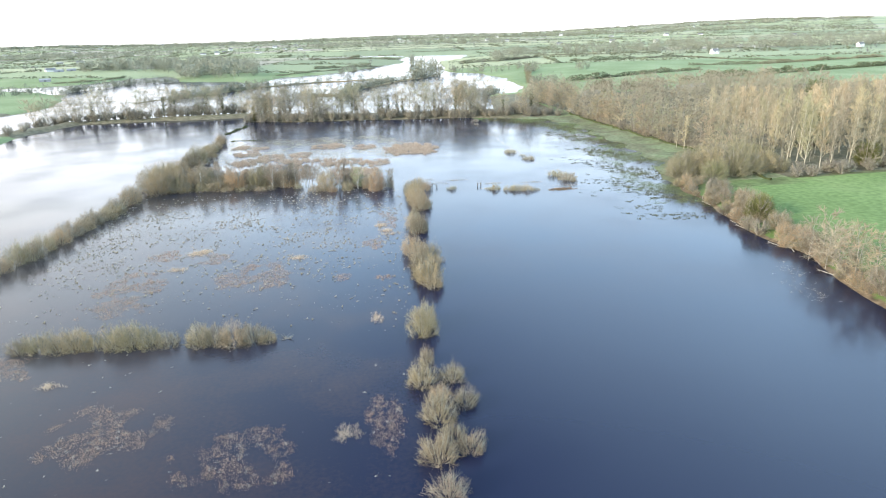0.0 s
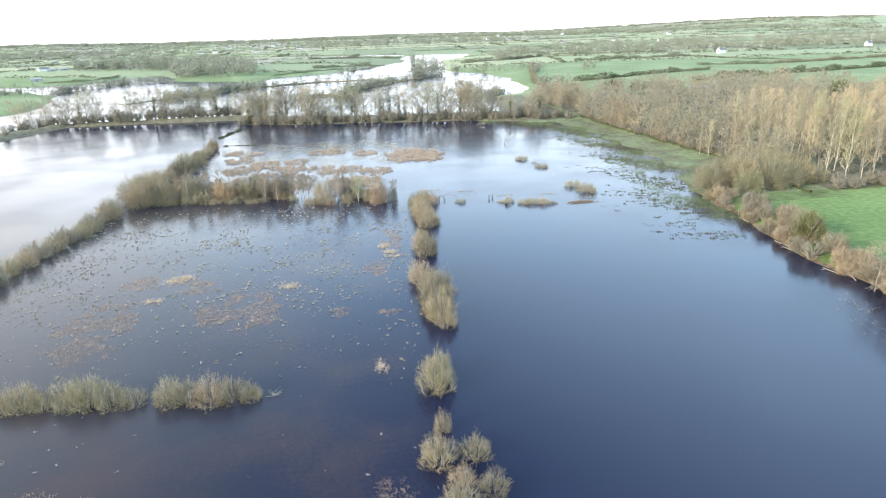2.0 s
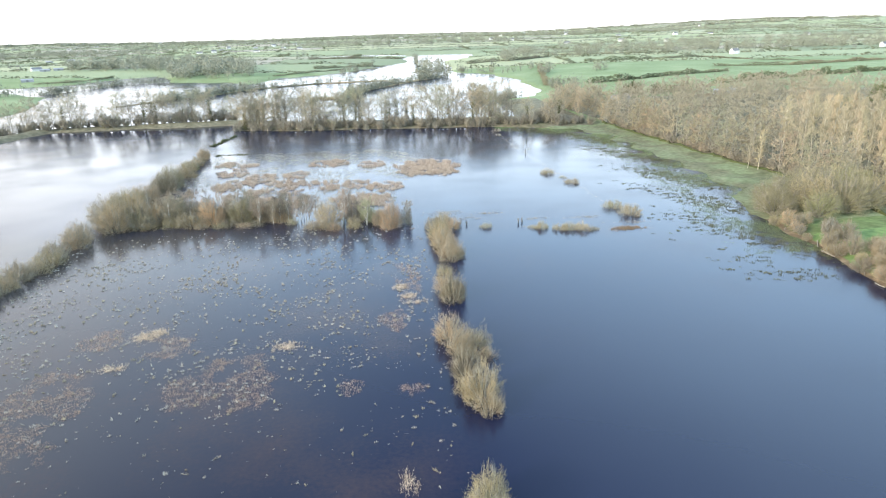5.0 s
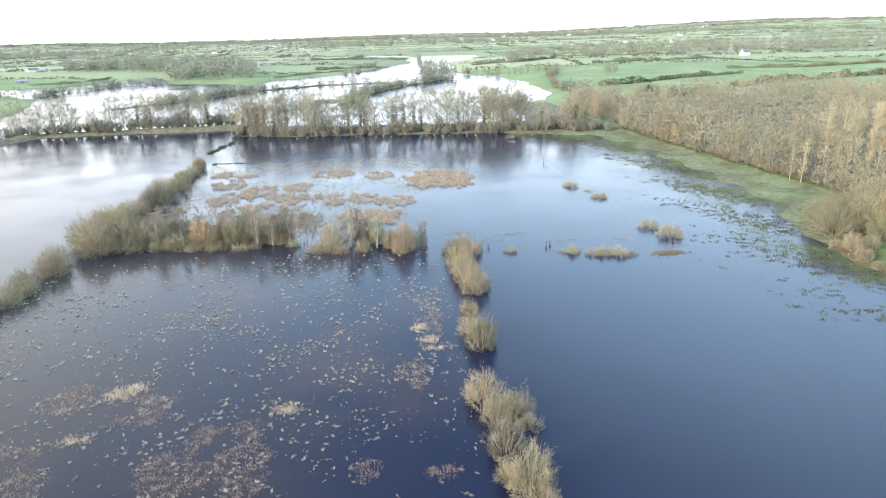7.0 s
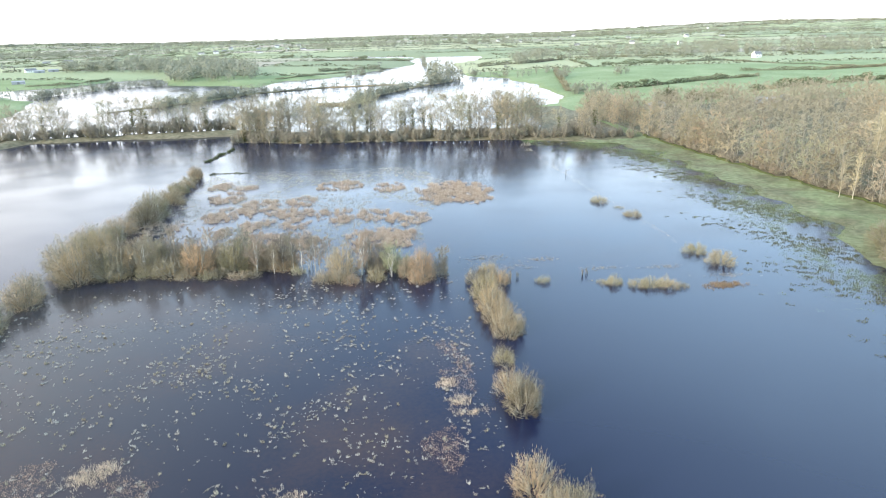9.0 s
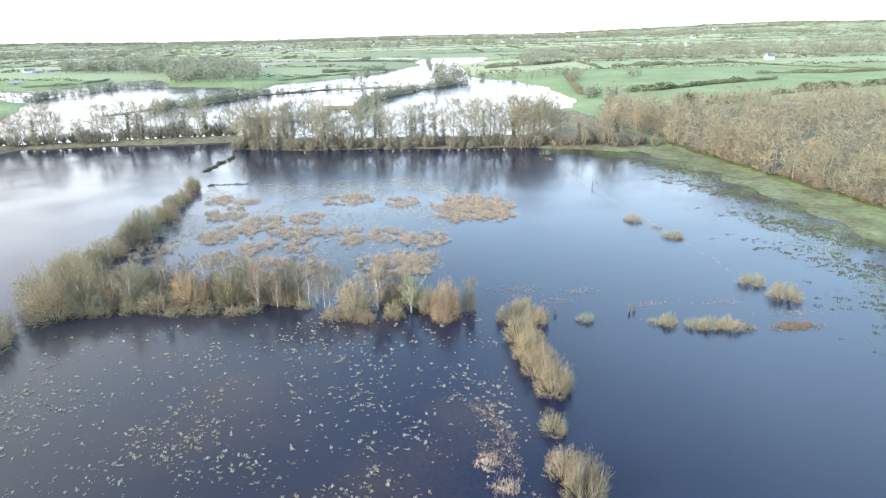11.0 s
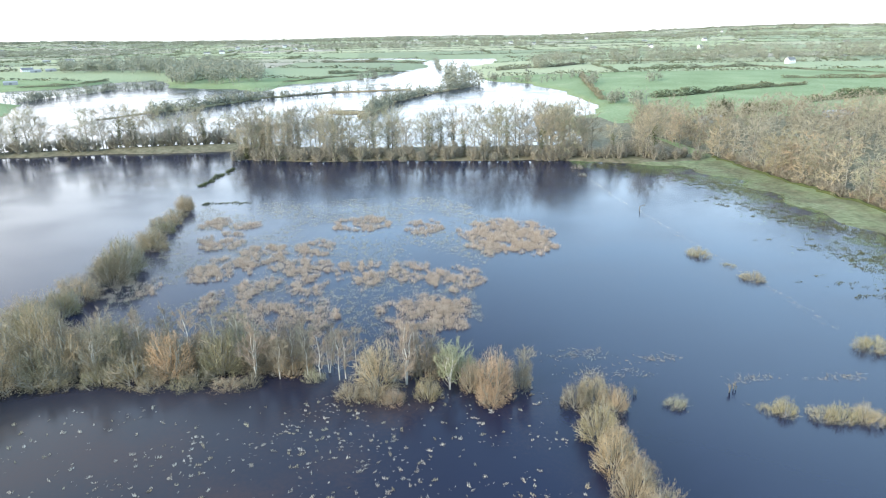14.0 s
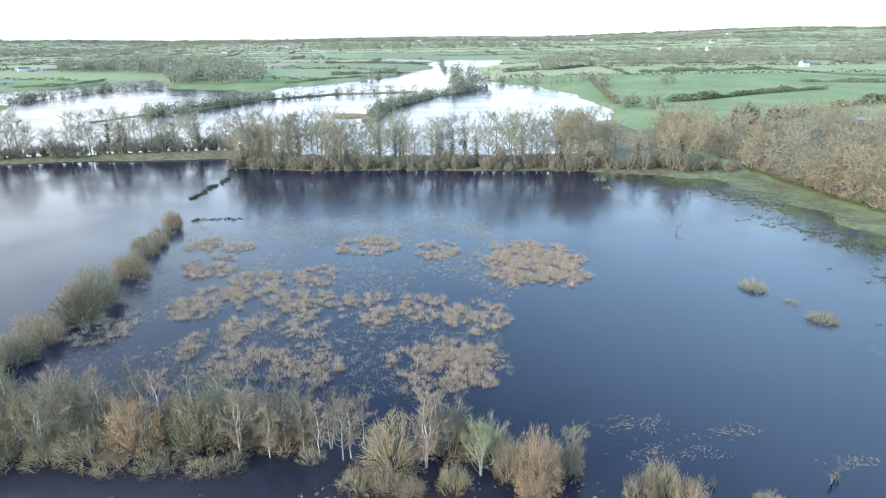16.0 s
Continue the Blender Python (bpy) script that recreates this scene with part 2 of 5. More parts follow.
def cross_x(k, j, y):
    return j * SPAN + 83.0 * k - BOW_U * math.sin(y / 260)


def ground_material():
    m, n, l, b = material("farmland", 0.95)
    geo = n.new("ShaderNodeNewGeometry")
    pos = geo.outputs["Position"]
    sep = n.new("ShaderNodeSeparateXYZ")
    l.new(pos, sep.inputs[0])
    X, Y, Z = sep.outputs
    v = math_node(n, l, "ADD", math_node(n, l, "SUBTRACT", Y, 700.0),
                  math_node(n, l, "MULTIPLY", math_node(n, l, "SINE", math_node(n, l, "ADD", math_node(n, l, "DIVIDE", X, 420.0), 0.7)), BOW_V))
    k = math_node(n, l, "FLOOR", math_node(n, l, "DIVIDE", v, ROW))
    u = math_node(n, l, "ADD", math_node(n, l, "SUBTRACT", X, math_node(n, l, "MULTIPLY", k, 83.0)),
                  math_node(n, l, "MULTIPLY", math_node(n, l, "SINE", math_node(n, l, "DIVIDE", Y, 260.0)), BOW_U))
    j = math_node(n, l, "FLOOR", math_node(n, l, "DIVIDE", u, SPAN))
    cell = n.new("ShaderNodeCombineXYZ")
    l.new(k, cell.inputs[0]), l.new(j, cell.inputs[1])
    white = n.new("ShaderNodeTexWhiteNoise")
    l.new(cell.outputs[0], white.inputs["Vector"])
    # far field greens, paled because the air's haze is part of these colours
    field = ramp(n, [(0.0, (0.220, 0.252, 0.154)), (0.25, (0.261, 0.302, 0.182)), (0.5, (0.331, 0.364, 0.211)), (0.7, (0.377, 0.381, 0.245)),
                     (0.88, (0.319, 0.297, 0.234)), (1.0, (0.389, 0.347, 0.291))])
    l.new(white.outputs["Value"], field.inputs[0])
    near_grass = ramp(n, [(0.3, (0.17, 0.225, 0.105)), (0.6, (0.225, 0.285, 0.145)), (0.8, (0.30, 0.33, 0.20))])
    patch = noise_tex(n, l, 0.03, 5.0, pos)
    l.new(patch.outputs[0], near_grass.inputs[0])
    dead = ramp(n, [(0.35, (0.115, 0.10, 0.07)), (0.7, (0.21, 0.19, 0.14))])        # rank dead grass on the embankment
    l.new(noise_tex(n, l, 0.5, 5.0, pos).outputs[0], dead.inputs[0])
    rank = math_node(n, l, "MULTIPLY", math_node(n, l, "LESS_THAN", X, 86.0), math_node(n, l, "COMPARE", Y, 345.0, 50.0))
    near_col = mix_col(n, l, math_node(n, l, "MULTIPLY", rank, 0.92), near_grass.outputs[0], dead.outputs[0])
    isfar = math_node(n, l, "GREATER_THAN", v, 0.0)
    col = mix_col(n, l, isfar, near_col, field.outputs[0])
    wet = math_node(n, l, "MULTIPLY", math_node(n, l, "COMPARE", X, 84.0, 22.0), math_node(n, l, "COMPARE", Y, 225.0, 80.0))
    sedgy = ramp(n, [(0.42, (0, 0, 0)), (0.62, (0.8, 0.8, 0.8))])
    l.new(noise_tex(n, l, 0.13, 6.0, pos).outputs[0], sedgy.inputs[0])
    col = mix_col(n, l, math_node(n, l, "MULTIPLY", wet, sedgy.outputs[0]), col, (0.115, 0.12, 0.06))
    col = mix_col(n, l, math_node(n, l, "MULTIPLY", wet, 0.3), col, dead.outputs[0])
    inwood = math_node(n, l, "MULTIPLY", math_node(n, l, "GREATER_THAN", X, math_node(n, l, "SUBTRACT", 119.0, math_node(n, l, "MULTIPLY", Y, 0.093))), math_node(n, l, "COMPARE", Y, 262.0, 112.0))
    col = mix_col(n, l, math_node(n, l, "MULTIPLY", inwood, 0.9), col, dead.outputs[0])
    meadow = math_node(n, l, "MULTIPLY", math_node(n, l, "LESS_THAN", Y, 152.0), math_node(n, l, "COMPARE", X, 200.0, 145.0))
    col = mix_col(n, l, meadow, col, mix_col(n, l, 1.0, col, (0.72, 0.84, 0.58), "MULTIPLY"))
    tuft = noise_tex(n, l, 0.8, 6.0, pos)
    tr = ramp(n, [(0.3, (0.72, 0.74, 0.66)), (0.7, (1.15, 1.12, 1.1))])
    l.new(tuft.outputs[0], tr.inputs[0])
    col = mix_col(n, l, 1.0, col, tr.outputs[0], "MULTIPLY")
    # bare wet soil and dead grass on the eroded banks just over the water
    edge = math_node(n, l, "ADD", Z, math_node(n, l, "MULTIPLY", tuft.outputs[0], -0.5))
    soil = ramp(n, [(0.0, (1, 1, 1)), (0.10, (0, 0, 0))])
    l.new(edge, soil.inputs[0])
    eroded = math_node(n, l, "MULTIPLY_ADD", math_node(n, l, "LESS_THAN", Y, 158.0), 0.8, 0.2)
    mud = ramp(n, [(0.3, (0.07, 0.05, 0.032)), (0.7, (0.24, 0.185, 0.115))])
    l.new(tuft.outputs[0], mud.inputs[0])
    col = mix_col(n, l, math_node(n, l, "MULTIPLY", soil.outputs[0], eroded), col, mud.outputs[0])
    l.new(col, b.inputs["Base Color"])
    bump = n.new("ShaderNodeBump")
    bump.inputs["Strength"].default_value, bump.inputs["Distance"].default_value = 0.5, 0.15
    l.new(tuft.outputs[0], bump.inputs["Height"])
    l.new(bump.outputs[0], b.inputs["Normal"])
    return m


WATER, GROUND = water_material(), ground_material()


# ---- mesh helpers ----
def tri_mesh(name, verts, tris, mat):
    me = bpy.data.meshes.new(name)
    verts, tris = np.asarray(verts, np.float32), np.asarray(tris, np.int32)
    me.vertices.add(len(verts))
    me.vertices.foreach_set("co", verts.ravel())
    me.loops.add(tris.size)
    me.loops.foreach_set("vertex_index", tris.ravel())
    me.polygons.add(len(tris))
    me.polygons.foreach_set("loop_start", np.arange(0, tris.size, 3, dtype=np.int32))
    me.update(calc_edges=True)
    me.materials.append(mat)
    return me


class Geo:
    """Collects tapered stems and spikes; each is a closed little three-sided solid."""

    def __init__(self):
        self.v, self.f, self.n = [], [], 0

    def _frame(self, d):
        d = d / np.maximum(np.linalg.norm(d, axis=1, keepdims=True), 1e-9)
        ref = np.where(np.abs(d[:, 2:3]) > 0.9, [[1.0, 0, 0]], [[0, 0, 1.0]])
        a = np.cross(d, ref)
        a /= np.linalg.norm(a, axis=1, keepdims=True)
        return a, np.cross(d, a)

    def spikes(self, p, d, r):
        """Spikes from p along d (its length counts), r thick at the foot."""
        p, d = np.asarray(p, float), np.asarray(d, float)
        r = np.broadcast_to(np.asarray(r, float), (len(p),))[:, None]
        a, b = self._frame(d)
        v = np.stack([p + r * a, p + r * (-0.5 * a + 0.87 * b), p + r * (-0.5 * a - 0.87 * b), p + d], 1)
        k = self.n + 4 * np.arange(len(p))[:, None, None]
        self.v.append(v.reshape(-1, 3))
        self.f.append((k + np.array([[0, 1, 3], [1, 2, 3], [2, 0, 3]])).reshape(-1, 3))
        self.n += 4 * len(p)

    def tubes(self, p0, p1, r0, r1):
        p0, p1 = np.asarray(p0, float), np.asarray(p1, float)
        r0 = np.broadcast_to(np.asarray(r0, float), (len(p0),))[:, None]
        r1 = np.broadcast_to(np.asarray(r1, float), (len(p0),))[:, None]
        a, b = self._frame(p1 - p0)
        ring = [a, -0.5 * a + 0.87 * b, -0.5 * a - 0.87 * b]
        v = np.stack([p0 + r0 * q for q in ring] + [p1 + r1 * q for q in ring], 1)
        k = self.n + 6 * np.arange(len(p0))[:, None, None]
        quad = np.array([[0, 1, 4], [0, 4, 3], [1, 2, 5], [1, 5, 4], [2, 0, 3], [2, 3, 5]])
        self.v.append(v.reshape(-1, 3))
        self.f.append((k + quad).reshape(-1, 3))
        self.n += 6 * len(p0)

    def leaves(self, p, size, rng):
        """Small tilted leaf sprays, one folded triangle pair each."""
        p = np.asarray(p, float)
        d = rng.normal(size=(len(p), 3))
        self.spikes(p, d / np.linalg.norm(d, axis=1, keepdims=True) * size, size * 0.45)

    def blades(self, p, d, r, rng):
        """Hair-fine twigs, one sliver each, from p along d."""
        p, d = np.asarray(p, float), np.asarray(d, float)
        r = np.broadcast_to(np.asarray(r, float), (len(p),))[:, None]
        a, b = self._frame(d)
        t = rng.uniform(0, 6.283, (len(p), 1))
        w = r * (a * np.cos(t) + b * np.sin(t))
        self.v.append(np.stack([p + w, p - w, p + d], 1).reshape(-1, 3))
        self.f.append(self.n + np.arange(3 * len(p)).reshape(-1, 3))
        self.n += 3 * len(p)

    def mesh(self, name, mat):
        return tri_mesh(name, np.concatenate(self.v), np.concatenate(self.f), mat)


def thing(name, parts):
    """An Empty at the base with its parts."""
    root = new(name)
    root.empty_display_size = 0.3
    for pname, me in parts:
        ob = new(pname, me)
        ob.parent = root
    return root


def put(proto, x, y, z=0.0, s=1.0, turn=None, tall=1.0):
    a = random.uniform(0, 6.283) if turn is None else turn
    m = Matrix.Translation((x, y, z)) @ Matrix.Rotation(a, 4, "Z") @ Matrix.Diagonal((s, s, s * tall, 1))
    return copy_thing(proto, m)


def discard(proto):
    for o in (*proto.children_recursive, proto):
        bpy.data.objects.remove(o)


# ---- plants ----
def unit(v):
    return v / np.maximum(np.linalg.norm(v, axis=-1, keepdims=True), 1e-9)


SIZE = {}


def shrub_proto(seed, name, mat, bark, r=2.4, h=4.0, n=1300, thick=0.028, lobes=3, loose=0.75, brush=1.0):
    """A rounded winter willow: stems arching out of a narrow stool, each ending in a brush of fine twigs."""
    rng = np.random.default_rng(seed)
    ph = rng.uniform(0, 6.28, 5)

    def dome(az, el, s):
        w = 1 + 0.13 * np.sin(lobes * az + ph[0]) + 0.08 * np.sin(5 * az + ph[1]) * np.cos(3 * el + ph[2]) + 0.05 * np.sin(9 * az + 7 * el + ph[3])
        side = r * w * s * np.cos(el)
        return np.stack([side * np.cos(az), side * np.sin(az), h * (0.40 * s + 0.55 * w * s * np.sin(el))], -1)

    wood, twigs = Geo(), Geo()
    k = 26
    az, el = np.arange(k) * 2.4 + rng.uniform(-0.3, 0.3, k), np.arcsin(rng.uniform(-0.25, 0.95, k))
    foot = np.stack([0.2 * r * np.cos(az) * rng.uniform(0, 1, k), 0.2 * r * np.sin(az) * rng.uniform(0, 1, k), np.full(k, -0.3)], -1)
    low = dome(az, el, 0.36) + rng.normal(0, 0.04 * r, (k, 3))
    mid = dome(az, el, 0.64) + rng.normal(0, 0.05 * r, (k, 3))
    wood.tubes(foot, low, thick * 2.8, thick * 2.0)
    wood.tubes(low, mid, thick * 2.0, thick * 1.2)
    fork = 7
    a2 = np.repeat(az, fork) + rng.normal(0, 0.30, k * fork)
    e2 = np.clip(np.repeat(el, fork) + rng.normal(0, 0.28, k * fork), -0.40, 1.45)
    tip = dome(a2, e2, 0.93) + rng.normal(0, 0.03 * r, (k * fork, 3))
    start = np.repeat(mid, fork, 0)
    wood.spikes(start, tip - start, thick * 0.8)
    fans, m = n // 5, 17
    az, el = rng.uniform(0, 6.28, fans), np.arcsin(rng.uniform(-0.55, 1.0, fans))
    c = dome(az, el, 1.0) * rng.uniform(0.62, 0.96, (fans, 1))
    root = c * 0.45 + np.array([0, 0, 0.03 * h])
    twigs.blades(root, c * 1.03 - root, thick * 0.7, rng)
    p = np.repeat(c, m, 0) - np.repeat(c - root, m, 0) * rng.uniform(0, 0.45, (fans * m, 1)) + rng.normal(0, 0.055 * r, (fans * m, 3))
    p[:, 2] = np.maximum(p[:, 2], 0.03)
    out = unit(c - np.array([0, 0, 0.16 * h]))
    d = unit(np.repeat(out, m, 0) + rng.normal(0, loose * 0.75, (fans * m, 3)) + [0, 0, 0.06])
    ln = np.repeat(brush * r * rng.uniform(0.09, 0.17, fans), m) * rng.uniform(0.5, 1.15, fans * m)
    twigs.blades(p, d * ln[:, None], thick * rng.uniform(0.35, 0.8, fans * m), rng)
    root = thing(name, [("stool", wood.mesh("stool", bark)), ("crown", twigs.mesh("crown", mat))])
    SIZE[root.name] = (1.72 * r, 0.90 * h)
    return root


def tree_proto(seed, name, mat, bark, h=17.0, crown=4.5, base=0.28, limbs=26, subs=5, sprays=7, rise=0.75, trunk_r=0.22, twig=0.035, ivy=None, stems=1, up=0.10):
    """A bare winter tree: tapered trunk, limbs, branches and sprays of twigs."""
    rng = np.random.default_rng(seed)
    wood, crownm = Geo(), Geo()
    leaf = Geo()
    for st in range(stems):
        lean = rng.normal(0, 0.05 if stems == 1 else 0.16, 2)
        hh = h * (1.0 if st == 0 else rng.uniform(0.7, 0.95))
        zs = np.linspace(0, 1, 7)
        line = np.stack([lean[0] * zs * hh * 0.6 + rng.normal(0, 0.10, 7) * zs * 2, lean[1] * zs * hh * 0.6 + rng.normal(0, 0.10, 7) * zs * 2, zs * hh * 0.93 - 0.3], -1)
        rad = trunk_r * (1 - zs) ** 0.8 + 0.03
        wood.tubes(line[:-1], line[1:], rad[:-1], rad[1:])
        nl = max(5, limbs // stems)
        for i in range(nl):
            t = base + (0.98 - base) * ((i + rng.uniform(0, 1)) / nl)
            q = line[0] + (line[-1] - line[0]) * t
            j = min(5, int(t * 6))
            q = line[j] + (line[j + 1] - line[j]) * (t * 6 - j)
            az = i * 2.4 + rng.uniform(-0.5, 0.5)
            u = (t - base) / (1 - base)
            reach = crown * (0.45 + 0.75 * math.sin(math.pi * min(1, 0.22 + 0.72 * u))) * rng.uniform(0.7, 1.1)
            ang = rise + 0.35 * u + rng.normal(0, 0.12)
            d0 = np.array([math.cos(az) * math.cos(ang), math.sin(az) * math.cos(ang), math.sin(ang)])
            pts = [q]
            for g in range(3):
                d0 = unit(d0 + rng.normal(0, 0.16, 3) + [0, 0, up])
                pts.append(pts[-1] + d0 * reach / 3)
            pts = np.array(pts)
            lr = trunk_r * 0.42 * (1 - 0.6 * t)
            wood.tubes(pts[:-1], pts[1:], [lr, lr * 0.7, lr * 0.45], [lr * 0.7, lr * 0.45, lr * 0.2])
            w = rng.uniform(0.25, 1.0, subs)
            a = np.array([pts[0] + (pts[-1] - pts[0]) * 0 + pts[min(2, int(x * 3))] * (1 - (x * 3 - min(2, int(x * 3)))) + pts[min(2, int(x * 3)) + 1] * (x * 3 - min(2, int(x * 3))) - pts[0] for x in w])
            sd = unit(d0 + rng.normal(0, 0.6, (subs, 3)) + [0, 0, 2 * up])
            sl = reach * rng.uniform(0.25, 0.5, subs)
            b2 = a + sd * sl[:, None]
            crownm.spikes(a, b2 - a, twig * 1.5)
            sprays2 = sprays * 2
            pp = np.repeat(a, sprays2, 0) + np.repeat(sd * sl[:, None], sprays2, 0) * rng.uniform(0.1, 1, (subs * sprays2, 1))
            dd = unit(np.repeat(sd, sprays2, 0) + rng.normal(0, 0.6, (subs * sprays2, 3)) + [0, 0, up])
            crownm.blades(pp, dd * (reach * rng.uniform(0.16, 0.38, subs * sprays2))[:, None], twig * rng.uniform(0.55, 0.95, subs * sprays2), rng)
        if ivy:
            m = 220
            t = rng.uniform(0.02, 0.75, m)
            c = line[0] + (line[-1] - line[0]) * t[:, None] + rng.normal(0, 0.55, (m, 3)) * [1, 1, 0.6]
            leaf.leaves(c, 0.5, rng)
    parts = [("trunk", wood.mesh("trunk", bark)), ("crown", crownm.mesh("crown", mat))]
    if ivy:
        parts.append(("ivy", leaf.mesh("ivy", ivy)))
    return thing(name, parts)


def tufts(g, rng, pts, k=9, h=0.7, spread=0.25, r=0.03):
    """Tufts of fine stalks at pts (n x 2)."""
    n, k = len(pts), int(k * 2.4)
    p = np.repeat(np.c_[pts, np.full(n, -0.05)], k, 0)
    p[:, :2] += rng.normal(0, spread, (n * k, 2))
    hh = np.repeat(h * rng.uniform(0.5, 1.25, n), k) * rng.uniform(0.5, 1.1, n * k)
    d = np.c_[rng.normal(0, 0.38, (n * k, 2)), np.ones(n * k)] * hh[:, None]
    g.blades(p, d, r * rng.uniform(0.6, 1.2, n * k), rng)


def mounds(g, rng, pts, scale=1.0):
    """Sedge tussocks: small lopsided domes of short leaning blades at pts (n x 2)."""
    n, k = len(pts), 26
    wide = np.repeat(scale * (0.055 + 0.145 * rng.uniform(0, 1, n) ** 2.2), k)[:, None]
    a, u = rng.uniform(0, 6.283, n * k), rng.uniform(0, 1, n * k) ** 0.5
    turn, flat = np.repeat(rng.uniform(0, 3.14, n), k), np.repeat(rng.uniform(0.45, 1.7, n), k)
    ox, oy = np.cos(a) * u * flat, np.sin(a) * u / flat
    out = np.c_[ox * np.cos(turn) - oy * np.sin(turn), ox * np.sin(turn) + oy * np.cos(turn)]
    lean = np.repeat(rng.normal(0, 0.3, (n, 2)), k, 0)
    p = np.c_[np.repeat(pts, k, 0) + out * wide, np.full(n * k, -0.04)]
    d = np.c_[out * 0.5 + lean + rng.normal(0, 0.2, (n * k, 2)), 2.1 - u * 0.9] * wide * rng.uniform(0.5, 1.25, (n * k, 1))
    g.blades(p, d, wide[:, 0] * rng.uniform(0.10, 0.20, n * k), rng)


# ---- land and water ----
def chain(*pts):
    return np.array(pts, float)


EAST_BANK = chain((63, -90), (66, 0), (72, 60), (73, 77), (73, 87), (75, 99), (73, 109), (74, 123), (76, 140), (76, 155), (79, 172), (82, 195), (84, 215), (84.5, 235), (84, 252), (82, 275), (74, 288), (62, 296))
NORTH_BANK = chain((46.8, 302.4), (6.9, 309.6), (-27.2, 313.3), (-60.7, 320.6), (-65.2, 335.5), (-101.7, 337.3), (-140.9, 337), (-151.0, 304.9), (-158.7, 188.9), (-175, -90))
FLOOD_NEAR = np.concatenate([EAST_BANK, NORTH_BANK])
FLOOD_FAR = chain((59, 330), (73, 405), (90, 416), (101, 441), (106, 496), (108, 551), (97, 584), (103, 613), (71, 647), (80, 760), (84, 851), (122, 931), (153, 1072), (82, 1091), (39, 980),
                  (46, 882), (-3, 770), (-33, 691), (-67, 654), (-88, 646), (-90, 606), (-100, 585), (-119, 610), (-171, 629), (-185, 675), (-212, 731), (-242, 697), (-258, 644), (-288, 624), (-330, 620),
                  (-310, 590), (-268, 560), (-226, 520), (-202, 455), (-196, 417), (-206, 392), (-196, 345), (-190, 275), (-172, 275), (-164, 318), (-150, 345), (-102, 350), (-62, 352), (-39, 340), (0, 334))
FLOOD_STRIP = chain((-90, 1154), (-14, 1157), (60, 1095), (50, 1050), (1, 1038), (-62, 1089))


def signed(poly, x, y):
    """Distance to the outline, below zero inside it."""
    best, inside = np.full(x.shape, 1e9), np.zeros(x.shape, bool)
    for (ax, ay), (bx, by) in zip(poly, np.roll(poly, -1, 0)):
        dx, dy = bx - ax, by - ay
        t = np.clip(((x - ax) * dx + (y - ay) * dy) / (dx * dx + dy * dy), 0, 1)
        best = np.minimum(best, np.hypot(x - ax - t * dx, y - ay - t * dy))
        cross = (ay > y) != (by > y)
        inside ^= cross & (x < (bx - ax) * (y - ay) / (by - ay if by != ay else 1e-9) + ax)
    return np.where(inside, -best, best)


def wobble(x, y):
    return 1.6 * np.sin(x / 7.1 + 0.3 * y / 5) + 1.3 * np.sin(y / 6.3 + 1.3) + 0.8 * np.sin((x + y) / 2.9)


def land(x, y):
    """Height of the ground over the flood level."""
    x, y = np.asarray(x, float), np.asarray(y, float)
    d = np.minimum(np.minimum(signed(FLOOD_NEAR, x, y), signed(FLOOD_FAR, x, y)), signed(FLOOD_STRIP, x, y)) + wobble(x, y) * np.clip((y + 200) / 900, 0.25, 1.6)
    strip = np.clip((y - 140) / 25, 0, 1) * np.clip((x - 60) / 15, 0, 1) * (y < 330)       # the drowned grass slope shelves gently
    slope = 0.30 - 0.26 * strip
    d = d + strip * (3.4 * np.sin(x / 3.1 + y / 4.6) * np.sin(y / 6.1 - x / 5.2) + 2.2 * np.sin(y / 2.9 + x / 9) * np.sin(x / 2.7))
    z = np.clip(d * slope - 0.06 * strip, -1.2, 1.1) + np.clip((d - 7) * 0.02, 0, 2.0)
    far = np.clip((y - 500) / 900, 0, 1)
    z += np.clip(d / 40, 0, 1) * far * (3 * np.sin(x / 310 + 1) + 3 * np.sin(y / 270 + x / 500) + 2.5)
    rise = np.clip((x / np.maximum(y, 1) - 0.17) / 0.42, 0, 1)          # a long low hill closes the view to the north-east
    z += np.clip((y - 1100) / 2400, 0, 1) * 38 * rise * rise * (3 - 2 * rise)
    # the low embankment north of the western pool, and the right bank's lip
    z += 0.5 * np.exp(-((y - 341 - (x + 102) * 0.1) / 3) ** 2) * (x < -64) * (x > -180)
    return z


def spaced(lo, a, b, hi, step):
    mid = list(np.arange(a, b + 0.01, step))
    up, s = [], step
    while (up[-1] if up else b) < hi:
        s *= 1.07
        up.append((up[-1] if up else b) + s)
    down, s = [], step
    while (down[-1] if down else a) > lo:
        s *= 1.07
        down.append((down[-1] if down else a) - s)
    return np.array(down[::-1] + mid + up)


